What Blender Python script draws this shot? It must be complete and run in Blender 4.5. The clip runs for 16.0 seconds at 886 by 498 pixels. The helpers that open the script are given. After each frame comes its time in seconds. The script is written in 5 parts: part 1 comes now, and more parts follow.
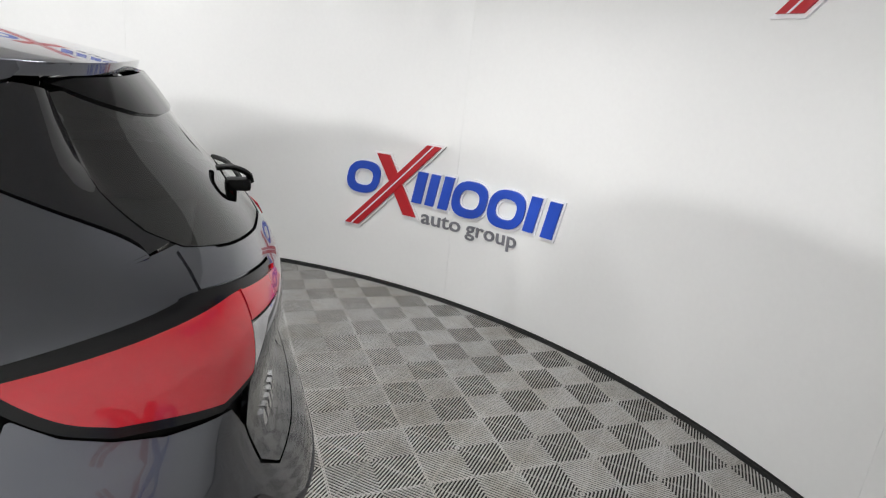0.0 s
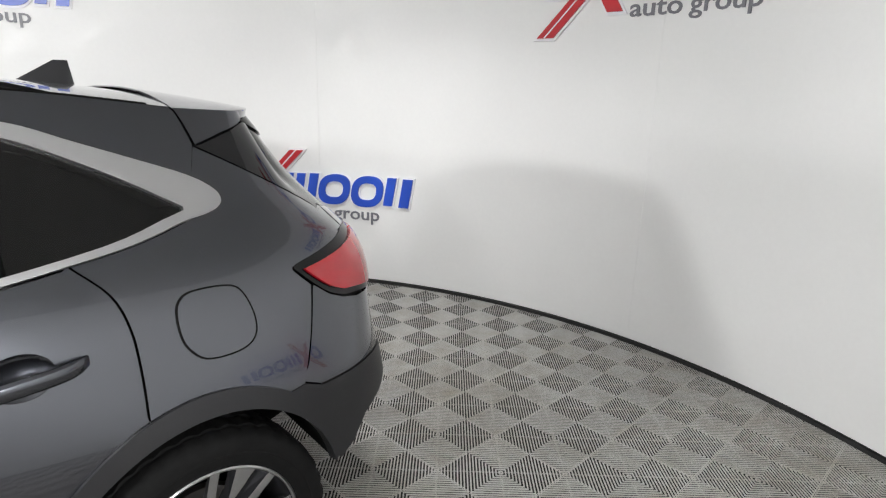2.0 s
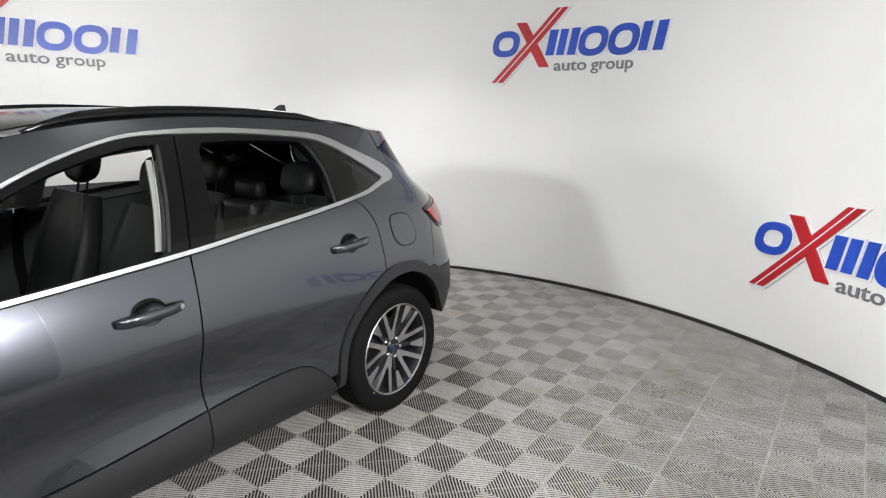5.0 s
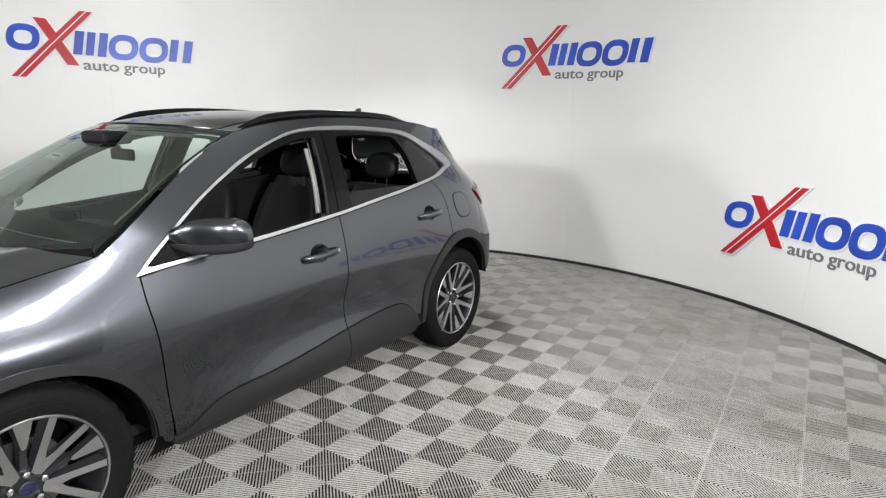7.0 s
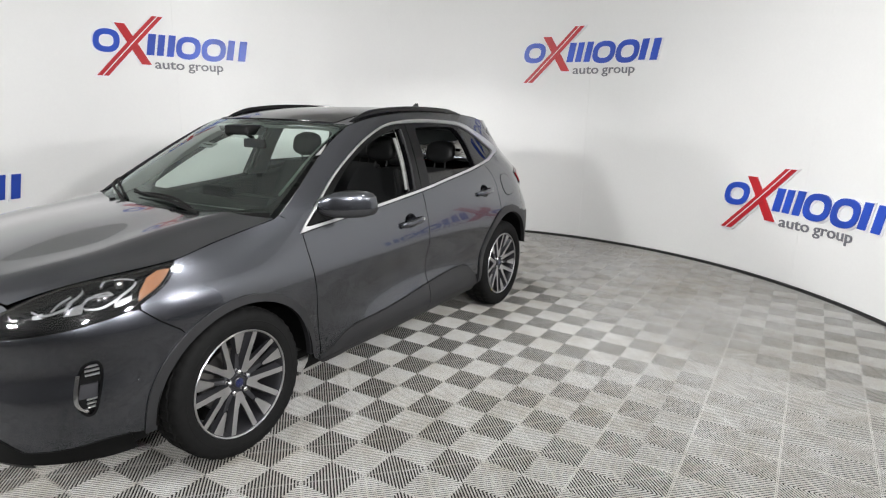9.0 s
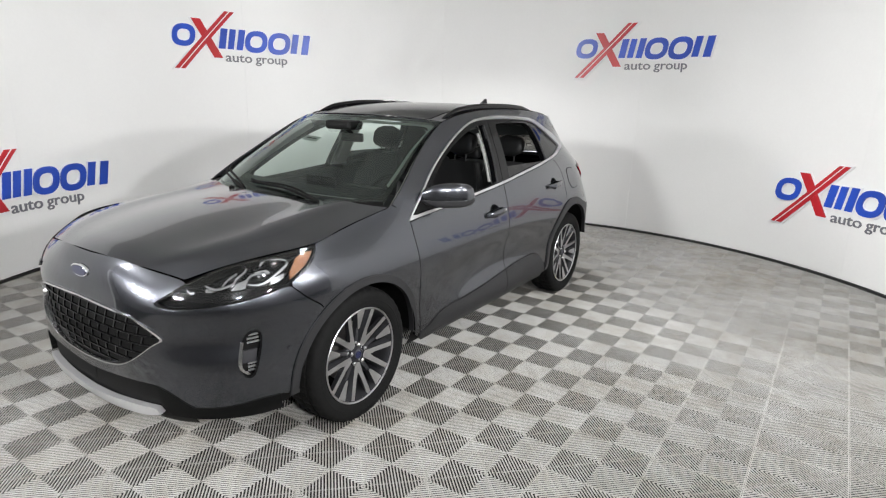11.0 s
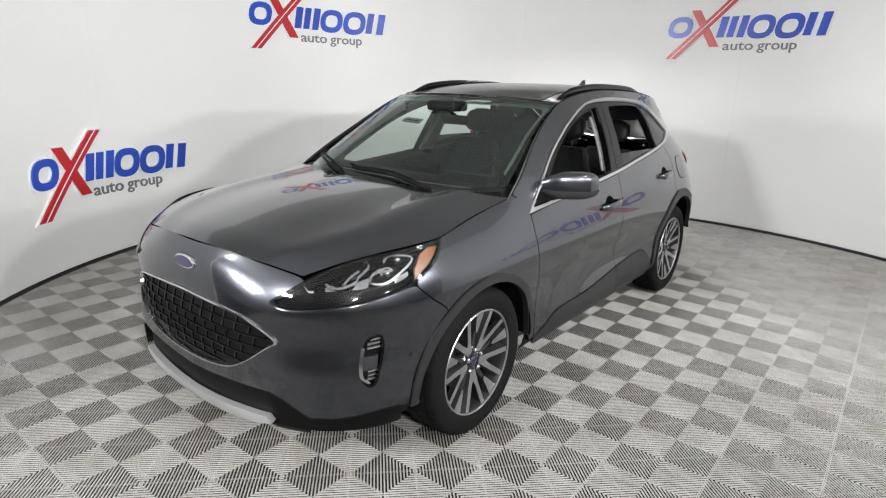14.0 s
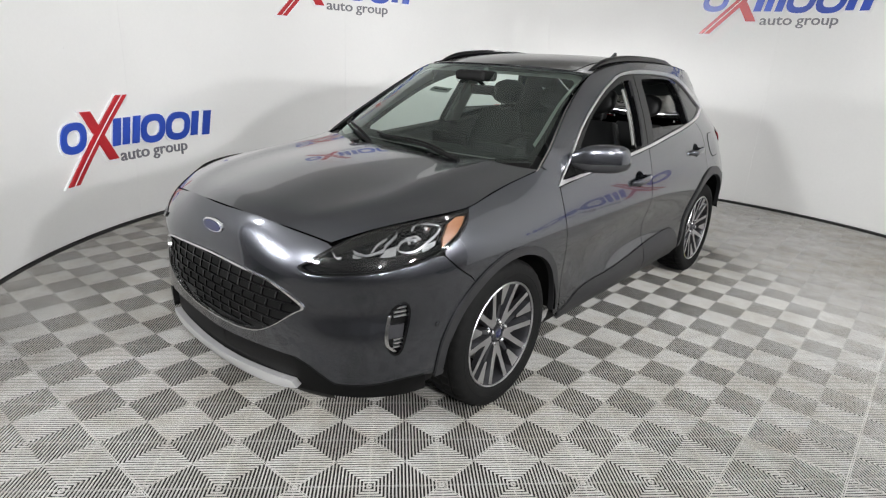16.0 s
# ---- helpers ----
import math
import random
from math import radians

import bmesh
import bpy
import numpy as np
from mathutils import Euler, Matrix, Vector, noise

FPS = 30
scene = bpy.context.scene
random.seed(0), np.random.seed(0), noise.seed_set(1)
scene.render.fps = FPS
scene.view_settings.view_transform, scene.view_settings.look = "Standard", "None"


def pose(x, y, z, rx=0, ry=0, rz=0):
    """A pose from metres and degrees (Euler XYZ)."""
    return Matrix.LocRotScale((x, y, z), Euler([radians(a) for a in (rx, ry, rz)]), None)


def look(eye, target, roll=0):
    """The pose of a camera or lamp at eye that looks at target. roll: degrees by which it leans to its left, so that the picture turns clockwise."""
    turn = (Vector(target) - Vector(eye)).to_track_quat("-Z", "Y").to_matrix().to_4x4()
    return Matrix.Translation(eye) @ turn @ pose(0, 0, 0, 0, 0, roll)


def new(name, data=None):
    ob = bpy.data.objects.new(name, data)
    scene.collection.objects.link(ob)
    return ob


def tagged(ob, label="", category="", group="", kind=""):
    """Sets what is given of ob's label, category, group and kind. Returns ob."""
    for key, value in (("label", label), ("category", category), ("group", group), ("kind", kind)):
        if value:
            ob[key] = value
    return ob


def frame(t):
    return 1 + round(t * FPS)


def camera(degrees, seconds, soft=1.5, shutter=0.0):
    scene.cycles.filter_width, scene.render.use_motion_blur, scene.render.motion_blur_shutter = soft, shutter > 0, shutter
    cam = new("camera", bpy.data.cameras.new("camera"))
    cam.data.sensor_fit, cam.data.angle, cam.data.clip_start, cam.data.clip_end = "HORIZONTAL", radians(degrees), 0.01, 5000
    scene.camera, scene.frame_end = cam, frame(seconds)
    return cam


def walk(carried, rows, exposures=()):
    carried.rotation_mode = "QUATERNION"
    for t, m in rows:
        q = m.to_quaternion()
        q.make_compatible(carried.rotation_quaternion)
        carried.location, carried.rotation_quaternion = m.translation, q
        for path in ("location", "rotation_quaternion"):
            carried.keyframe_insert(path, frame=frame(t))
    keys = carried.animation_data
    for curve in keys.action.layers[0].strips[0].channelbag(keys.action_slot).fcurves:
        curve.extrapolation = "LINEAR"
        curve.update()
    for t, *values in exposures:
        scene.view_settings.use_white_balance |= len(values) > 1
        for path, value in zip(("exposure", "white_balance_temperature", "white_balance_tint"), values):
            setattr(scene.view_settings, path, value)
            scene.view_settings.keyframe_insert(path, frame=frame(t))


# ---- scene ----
cam = camera(74.5, 16.0, soft=1.2)
PATH = [
    (0, (-2.028, 1.699, 1.587), (-2.746, -0.079, 1.018), 6.1),
    (0.5, (-1.753, 1.947, 1.59), (-2.734, 0.3, 1.02), 4.1),
    (1, (-1.452, 2.091, 1.608), (-2.609, 0.549, 1.074), 2.7),
    (1.5, (-1.123, 2.099, 1.609), (-2.426, 0.67, 1.099), 2.1),
    (2, (-0.850, 2.245, 1.608), (-2.212, 0.875, 1.089), 1.6),
    (2.5, (-0.528, 2.395, 1.637), (-1.953, 1.083, 1.137), 1.9),
    (3, (-0.208, 2.453, 1.620), (-1.673, 1.177, 1.141), 2.2),
    (3.5, (0.122, 2.543, 1.656), (-1.374, 1.300, 1.196), 2.5),
    (3.7, (0.221, 2.603, 1.657), (-1.297, 1.382, 1.204), 2.4),
    (5.8, (1.425, 2.975, 1.601), (-0.18, 1.864, 1.164), 0.9),
    (6, (1.517, 3.007, 1.601), (-0.09, 1.899, 1.165), 0.8),
    (6.5, (1.809, 2.962, 1.583), (0.19, 1.875, 1.14), 0.9),
    (7, (2.076, 2.941, 1.601), (0.428, 1.893, 1.17), 1.3),
    (7.5, (2.311, 3.016, 1.567), (0.654, 1.984, 1.134), 1.8),
    (8, (2.542, 3.033, 1.57), (0.884, 2.003, 1.132), 1.2),
    (8.2, (2.643, 3.009, 1.576), (0.989, 1.979, 1.124), 1.2),
    (10.3, (3.344, 2.975, 1.704), (1.695, 1.948, 1.226), 0.7),
    (10.5, (3.377, 2.905, 1.692), (1.743, 1.857, 1.21), 0.7),
    (11, (3.464, 2.779, 1.681), (1.854, 1.706, 1.177), 1.6),
    (11.5, (3.506, 2.664, 1.64), (1.92, 1.559, 1.125), 2.4),
    (12, (3.453, 2.603, 1.635), (1.896, 1.462, 1.109), 2.4),
    (12.5, (3.339, 2.5, 1.614), (1.831, 1.32, 1.038), 1.9),
    (13, (3.319, 2.439, 1.629), (1.826, 1.234, 1.067), 1.9),
    (13.5, (3.377, 2.351, 1.634), (1.875, 1.152, 1.079), 1.8),
    (14, (3.432, 2.273, 1.627), (1.918, 1.088, 1.075), 1.8),
    (14.5, (3.441, 2.248, 1.616), (1.921, 1.071, 1.063), 2.1),
    (15, (3.437, 2.237, 1.603), (1.937, 1.052, 1.018), 3.1),
    (15.5, (3.44, 2.227, 1.589), (1.97, 1.027, 0.958), 2.9),
    (16, (3.445, 2.231, 1.593), (1.986, 1.017, 0.961), 2.8),
]
walk(cam, [(t, look(eye, target, roll)) for t, eye, target, roll in PATH])

# ---- world and lights ----
EXPOSURE = 0.34
scene.view_settings.exposure = EXPOSURE
world = bpy.data.worlds.new("world")
scene.world = world
world.use_nodes = True
world.node_tree.nodes["Background"].inputs[0].default_value = (0.9, 0.95, 1.0, 1)
world.node_tree.nodes["Background"].inputs[1].default_value = 0.05


def flood(name, eye, target, w, h, watts, colour=(1.0, 1.0, 1.0), spread=120):
    data = bpy.data.lights.new(name, "AREA")
    data.shape, data.size, data.size_y, data.energy, data.color = "RECTANGLE", w, h, watts, colour
    data.spread = radians(spread)
    ob = new(name, data)
    ob.matrix_world = look(eye, target)
    return ob


# floods standing in the hall beyond the open side
flood("flood_lamp", (5.8, 0.3, 2.85), (-4.0, 0.4, 1.9), 0.55, 0.4, 52, spread=96)
flood("flood_lamp", (5.9, -1.7, 2.2), (-3.0, 1.6, 2.0), 0.6, 0.6, 36, spread=86)
flood("flood_lamp", (-0.4, 5.9, 2.5), (-1.2, -3.4, 1.5), 0.3, 0.24, 62, spread=140)
flood("flood_lamp", (2.2, 5.6, 2.6), (0.4, -3.4, 1.7), 0.3, 0.24, 52, spread=110)
# extra fill flood, added only to lift the passenger-side wall
flood("flood_lamp", (4.4, 4.6, 2.85), (1.3, -3.6, 1.8), 0.4, 0.4, 66, spread=90)
# fill light added over the car's side, washing the wall behind the camera
flood("ceiling_fill", (-0.5, 0.95, 2.98), (-2.0, 4.0, 1.0), 0.4, 0.4, 42, spread=110)
# fill lights added at the ceiling beside, in front of and behind the car
flood("ceiling_fill", (0.2, 3.0, 2.98), (-0.4, 2.0, 0.0), 0.4, 0.4, 16, spread=130)
flood("ceiling_fill", (3.9, -2.2, 2.98), (3.5, -1.9, 0.0), 1.4, 0.8, 92, spread=150)
flood("ceiling_fill", (-2.4, -0.6, 2.98), (-2.4, -0.5, 0.0), 0.5, 0.5, 28, spread=125)

# ---- materials ----
def material(name, colour, rough=0.5, metal=0.0, grain=0.0, grain_size=40.0, blotch=0.0, blotch_size=1.5,
             bump=0.0, bump_size=200.0, coat=0.0, per_object=0.0, rough_var=0.0, specular=0.5):
    """A surface with variation at two scales (fine grain and broad blotches), bump and wear."""
    m = bpy.data.materials.new(name)
    m.use_nodes = True
    nt = m.node_tree
    b = nt.nodes["Principled BSDF"]
    b.inputs["Base Color"].default_value = (*colour, 1)
    b.inputs["Roughness"].default_value = rough
    b.inputs["Metallic"].default_value = metal
    b.inputs["Specular IOR Level"].default_value = specular
    b.inputs["Coat Weight"].default_value = coat
    b.inputs["Coat Roughness"].default_value = 0.03
    tex = nt.nodes.new("ShaderNodeTexCoord")

    def noise_at(size, detail):
        n = nt.nodes.new("ShaderNodeTexNoise")
        n.inputs["Scale"].default_value = size
        n.inputs["Detail"].default_value = detail
        nt.links.new(tex.outputs["Object"], n.inputs["Vector"])
        return n

    def ranged(src, lo, hi):
        r = nt.nodes.new("ShaderNodeMapRange")
        r.inputs["From Min"].default_value, r.inputs["From Max"].default_value = 0.3, 0.7
        r.inputs["To Min"].default_value, r.inputs["To Max"].default_value = lo, hi
        nt.links.new(src, r.inputs["Value"])
        return r.outputs["Result"]

    factors = []
    if grain:
        factors.append(ranged(noise_at(grain_size, 3).outputs["Fac"], 1 - grain, 1 + grain))
    if blotch:
        factors.append(ranged(noise_at(blotch_size, 5).outputs["Fac"], 1 - blotch, 1 + blotch))
    if per_object:
        info = nt.nodes.new("ShaderNodeObjectInfo")
        r = nt.nodes.new("ShaderNodeMapRange")
        r.inputs["To Min"].default_value, r.inputs["To Max"].default_value = 1 - per_object, 1 + per_object
        nt.links.new(info.outputs["Random"], r.inputs["Value"])
        factors.append(r.outputs["Result"])
    if factors:
        f = factors[0]
        for g in factors[1:]:
            mul = nt.nodes.new("ShaderNodeMath")
            mul.operation = "MULTIPLY"
            nt.links.new(f, mul.inputs[0])
            nt.links.new(g, mul.inputs[1])
            f = mul.outputs[0]
        v = nt.nodes.new("ShaderNodeVectorMath")
        v.operation = "SCALE"
        v.inputs[0].default_value = colour
        nt.links.new(f, v.inputs["Scale"])
        nt.links.new(v.outputs[0], b.inputs["Base Color"])
    if rough_var:
        nt.links.new(ranged(noise_at(6.0, 4).outputs["Fac"], max(rough - rough_var, 0.02), rough + rough_var), b.inputs["Roughness"])
    if bump:
        n = noise_at(bump_size, 4)
        bp = nt.nodes.new("ShaderNodeBump")
        bp.inputs["Strength"].default_value = bump
        bp.inputs["Distance"].default_value = 0.002
        nt.links.new(n.outputs["Fac"], bp.inputs["Height"])
        nt.links.new(bp.outputs["Normal"], b.inputs["Normal"])
    return m


def set_input(m, **values):
    b = m.node_tree.nodes["Principled BSDF"]
    for k, v in values.items():
        b.inputs[k.replace("_", " ")].default_value = v
    return m


M_WALL = material("white_wall_panel", (0.79, 0.79, 0.78), 0.42, grain=0.008, blotch=0.025, blotch_size=0.8, bump=0.06, bump_size=30, rough_var=0.08)
# tones of the unseen hall walls, set by what the car should mirror
M_HALL = material("dark_unseen_wall", (0.03, 0.03, 0.03), 0.7, grain=0.05, blotch=0.1)
M_HALLGREY = material("grey_unseen_wall", (0.35, 0.35, 0.345), 0.8, grain=0.03, blotch=0.05)
M_BASE = material("black_base_strip", (0.02, 0.02, 0.02), 0.5)
M_CEIL = material("pale_ceiling", (0.78, 0.78, 0.77), 0.9, grain=0.02, blotch=0.03)
M_SLAB = material("dark_slab", (0.010, 0.010, 0.009), 0.95, blotch=0.2)
M_TILE = material("grey_plastic_tile", (0.42, 0.417, 0.405), 0.6, specular=0.3, grain=0.10, grain_size=90, blotch=0.10, blotch_size=5, per_object=0.045, bump=0.15, bump_size=400, rough_var=0.1)


def dirty(m, tint, amount, size):
    """Brownish tread dirt in broad uneven patches over the base colour, seen in world space."""
    nt = m.node_tree
    b = nt.nodes["Principled BSDF"]
    link = b.inputs["Base Color"].links[0]
    src = link.from_socket
    geo = nt.nodes.new("ShaderNodeNewGeometry")
    masks = []
    for k, lo, hi in ((size, 0.45, 0.72), (size * 9, 0.40, 0.75)):
        n = nt.nodes.new("ShaderNodeTexNoise")
        n.inputs["Scale"].default_value, n.inputs["Detail"].default_value, n.inputs["Roughness"].default_value = k, 6, 0.65
        nt.links.new(geo.outputs["Position"], n.inputs["Vector"])
        r = nt.nodes.new("ShaderNodeMapRange")
        r.inputs["From Min"].default_value, r.inputs["From Max"].default_value = lo, hi
        r.inputs["To Max"].default_value = amount
        nt.links.new(n.outputs["Fac"], r.inputs["Value"])
        masks.append(r.outputs["Result"])
    top = nt.nodes.new("ShaderNodeMath")
    top.operation, top.use_clamp = "ADD", True
    nt.links.new(masks[0], top.inputs[0])
    nt.links.new(masks[1], top.inputs[1])
    mix = nt.nodes.new("ShaderNodeMix")
    mix.data_type, mix.blend_type = "RGBA", "MULTIPLY"
    nt.links.new(top.outputs[0], mix.inputs["Factor"])
    nt.links.new(src, mix.inputs[6])
    mix.inputs[7].default_value = (*tint, 1)
    nt.links.new(mix.outputs[2], b.inputs["Base Color"])
    return m


dirty(M_TILE, (0.66, 0.61, 0.52), 0.55, 0.8)
M_BLUE = material("blue_acrylic", (0.016, 0.068, 0.46), 0.3, blotch=0.25, blotch_size=2.2)
M_RED = material("red_acrylic", (0.46, 0.012, 0.02), 0.3, blotch=0.12, blotch_size=3)
M_WHITE = material("white_foam_board", (0.82, 0.82, 0.84), 0.5)
M_GREYTXT = material("grey_acrylic", (0.16, 0.16, 0.18), 0.4)
M_PAINT = set_input(material("grey_metallic_paint", (0.095, 0.099, 0.114), 0.25, metal=1.0, coat=1.0, grain=0.05, grain_size=900), Coat_Roughness=0.008, Coat_IOR=1.45)
M_CLAD = material("satin_dark_cladding", (0.019, 0.019, 0.0205), 0.42, specular=0.35, grain=0.08, grain_size=300, bump=0.1, bump_size=900)
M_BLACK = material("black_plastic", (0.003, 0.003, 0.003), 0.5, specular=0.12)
M_GLOSS = material("gloss_black_plastic", (0.003, 0.003, 0.0035), 0.12, specular=0.25)
M_PRIVACY = material("privacy_glass", (0.006, 0.006, 0.007), 0.03)
M_CHROME = material("satin_chrome", (0.68, 0.68, 0.69), 0.32, metal=1.0)
M_BRIGHT = material("bright_chrome", (0.80, 0.80, 0.81), 0.16, metal=1.0)
M_ALLOY = material("machined_alloy", (0.60, 0.60, 0.61), 0.30, metal=1.0, grain=0.04, grain_size=200)
M_POCKET = material("dark_alloy_pocket", (0.05, 0.05, 0.055), 0.35, metal=0.6)
M_TYRE = material("tyre_rubber", (0.006, 0.006, 0.006), 0.75, specular=0.15, grain=0.15, grain_size=60, bump=0.3, bump_size=300)
M_SEAT = material("black_leather", (0.013, 0.0135, 0.014), 0.5, specular=0.3, bump=0.25, bump_size=150, blotch=0.1)
M_TRIM = material("dark_interior_plastic", (0.030, 0.032, 0.032), 0.6, specular=0.25, bump=0.15, bump_size=400)
M_LINER = material("light_grey_headliner", (0.72, 0.72, 0.69), 0.9)
M_PILLAR = material("grey_pillar_lining", (0.30, 0.30, 0.29), 0.8)
M_REFLECT = material("lamp_reflector", (0.66, 0.66, 0.68), 0.24, metal=1.0)
M_SILVER = material("silver_skid_paint", (0.62, 0.62, 0.63), 0.38, metal=0.7, coat=0.4)
M_AMBER = set_input(material("amber_lens", (0.50, 0.22, 0.10), 0.2, coat=1.0), Transmission_Weight=0.35)
M_REDLENS = material("red_tail_lens", (0.42, 0.005, 0.014), 0.12, coat=0.8, blotch=0.12, blotch_size=6, specular=0.3)
M_CLEARLENS = set_input(material("clear_tail_lens", (0.40, 0.40, 0.41), 0.12, coat=1.0, blotch=0.35, blotch_size=14), Metallic=0.7)
M_YELLOW = material("yellow_paint_dot", (0.65, 0.60, 0.12), 0.6)
M_CARD = material("white_card", (0.8, 0.8, 0.8), 0.6)
M_EMBLEM = material("blue_emblem_enamel", (0.005, 0.009, 0.05), 0.15, coat=1.0)
M_STEEL = material("brake_steel", (0.28, 0.27, 0.26), 0.4, metal=1.0)


def glass(name, tint, rough=0.0, ior=1.5, sheen=(1, 1, 1)):
    """Thin pane: tinted see-through with a Fresnel-weighted mirror on top."""
    m = bpy.data.materials.new(name)
    m.use_nodes = True
    nt = m.node_tree
    for n in list(nt.nodes):
        if n.type != "OUTPUT_MATERIAL":
            nt.nodes.remove(n)
    out = [n for n in nt.nodes if n.type == "OUTPUT_MATERIAL"][0]
    t = nt.nodes.new("ShaderNodeBsdfTransparent")
    t.inputs[0].default_value = (*tint, 1)
    g = nt.nodes.new("ShaderNodeBsdfGlossy")
    g.inputs["Roughness"].default_value = rough
    g.inputs[0].default_value = (*sheen, 1)
    f = nt.nodes.new("ShaderNodeFresnel")
    f.inputs[0].default_value = ior
    mix = nt.nodes.new("ShaderNodeMixShader")
    nt.links.new(f.outputs[0], mix.inputs[0])
    nt.links.new(t.outputs[0], mix.inputs[1])
    nt.links.new(g.outputs[0], mix.inputs[2])
    nt.links.new(mix.outputs[0], out.inputs[0])
    return m


M_WINDSHIELD = glass("windshield_glass", (0.74, 0.87, 0.80), ior=1.85, sheen=(0.90, 1.0, 0.96))
M_TINTGLASS = glass("dark_tinted_glass", (0.10, 0.10, 0.11))
M_REARGLASS = glass("tailgate_glass", (0.15, 0.165, 0.16), ior=1.75)
M_LENS = glass("clear_headlamp_lens", (0.86, 0.87, 0.88))

# ---- mesh helpers ----
def mesh_of(name, verts, faces, mat, smooth=False, parent=None, label=""):
    me = bpy.data.meshes.new(name)
    me.from_pydata([tuple(v) for v in verts], [], [tuple(f) for f in faces])
    if not isinstance(mat, (list, tuple)):
        mat = [mat]
    for m in mat:
        me.materials.append(m)
    if smooth:
        me.shade_smooth()
    me.update()
    ob = new(name, me)
    ob.parent = parent
    if label:
        ob["label"] = label
    return ob


def part(name, bm, mat, parent=None, label="", smooth=False, edge_split=None):
    me = bpy.data.meshes.new(name)
    bm.normal_update()
    bm.to_mesh(me)
    bm.free()
    me.materials.append(mat)
    if smooth:
        me.shade_smooth()
    if edge_split:
        me.set_sharp_from_angle(angle=radians(edge_split))
    ob = new(name, me)
    ob.parent = parent
    if label:
        ob["label"] = label
    return ob


def box_bm(bm, lo, hi, bevel=0.0, m=None):
    """Adds a box, bevelled where asked, to bm."""
    r = bmesh.ops.create_cube(bm, size=1)
    vs = r["verts"]
    for v in vs:
        v.co = Vector([lo[i] + (v.co[i] + 0.5) * (hi[i] - lo[i]) for i in range(3)])
    if bevel:
        es = list({e for v in vs for e in v.link_edges})
        res = bmesh.ops.bevel(bm, geom=es, offset=bevel, segments=2, affect="EDGES", profile=0.6)
        vs = res["verts"]
    if m:
        bmesh.ops.transform(bm, matrix=m, verts=list(vs))
    return bm


def empty(name, m=None, label="", category="", group="", kind=""):
    ob = new(name)
    ob.empty_display_size = 0.2
    if m is not None:
        ob.matrix_world = m
    return tagged(ob, label, category, group, kind)


# ---- the booth: round white wall, open towards the camera's side ----
CX, CY, RAD, TOP = -0.345, 0.40, 4.0, 3.03
A0, A1 = 96.0, 338.0  # degrees of the arc, counter-clockwise


def on_wall(deg, z, r=RAD):
    a = radians(deg)
    return Vector((CX + r * math.cos(a), CY + r * math.sin(a), z))


def arc_wall(name, a0, a1, r0, r1, z0, z1, mat, step=1.2):
    n = max(2, int((a1 - a0) / step))
    verts, faces = [], []
    for i in range(n + 1):
        a = a0 + (a1 - a0) * i / n
        verts += [on_wall(a, z0, r0), on_wall(a, z1, r0), on_wall(a, z1, r1), on_wall(a, z0, r1)]
    for i in range(n):
        b, c = 4 * i, 4 * i + 4
        for k in range(4):
            faces.append((b + k, b + (k + 1) % 4, c + (k + 1) % 4, c + k))
    faces += [(0, 1, 2, 3), tuple(4 * n + k for k in (3, 2, 1, 0))]
    ob = mesh_of(name, verts, faces, mat, smooth=True)
    ob.data.set_sharp_from_angle(angle=radians(30))
    return ob


# wall panels butt at fine upright seams, one behind the middle of each sign
SEAMS = [A0] + [62.9 + 38.4 * i for i in range(8) if A0 < 62.9 + 38.4 * i < A1] + [A1]
booth_wall = tagged(empty("wall_round"), "round white panelled booth wall with fine upright seams", "wall", kind="structure")
for i in range(len(SEAMS) - 1):
    w = arc_wall("wall_panel", SEAMS[i] + 0.007, SEAMS[i + 1] - 0.007, RAD, RAD + 0.05, 0.03, TOP, M_WALL)
    w.parent = booth_wall
backing = arc_wall("wall_backing", A0, A1, RAD + 0.052, RAD + 0.08, 0.0, TOP, M_WALL)
backing.parent = booth_wall
# one sheet joint lies level across the passenger-side panel
strip = arc_wall("joint_strip", 294.2, 302.0, RAD - 0.003, RAD - 0.0005, 1.505, 1.515, M_WALL)
strip.parent = booth_wall
base = tagged(arc_wall("baseboard", A0, A1, RAD - 0.012, RAD + 0.05, 0.0, 0.020, M_BASE), "thin black strip along the foot of the round wall", "baseboard", kind="structure")

# plain unseen hall walls, added round the open side to steer the reflections
def slab(name, lo, hi, mat, label, cat):
    return tagged(part(name, box_bm(bmesh.new(), lo, hi), mat), label, cat, kind="structure")


HX0, HX1, HY0, HY1, HZ = -6.0, 7.4, -5.2, 7.4, 3.034
slab("wall_east", (HX1, HY0, 0), (HX1 + 0.15, HY1, HZ), M_HALLGREY, "plain grey unseen wall, added to close the hall", "wall")
slab("wall_north", (HX0 - 0.15, HY1, 0), (HX1 + 0.15, HY1 + 0.15, HZ), M_HALLGREY, "plain grey unseen wall, added to close the hall", "wall")
slab("wall_south", (HX0 - 0.15, HY0 - 0.15, 0), (HX1 + 0.15, HY0, HZ), M_HALL, "plain dark grey unseen wall, added to close the hall", "wall")
slab("wall_west", (HX0 - 0.15, HY0, 0), (HX0, HY1, HZ), M_HALL, "plain dark grey unseen wall, added to close the hall", "wall")
slab("ceiling", (HX0 - 0.15, HY0 - 0.15, HZ), (HX1 + 0.15, HY1 + 0.15, HZ + 0.1), M_CEIL, "plain matt white ceiling meeting the round wall", "ceiling")
slab("ground", (HX0 - 0.15, HY0 - 0.15, -0.16), (HX1 + 0.15, HY1 + 0.15, -0.0042), M_SLAB, "dark slab under the plastic floor tiles", "floor")


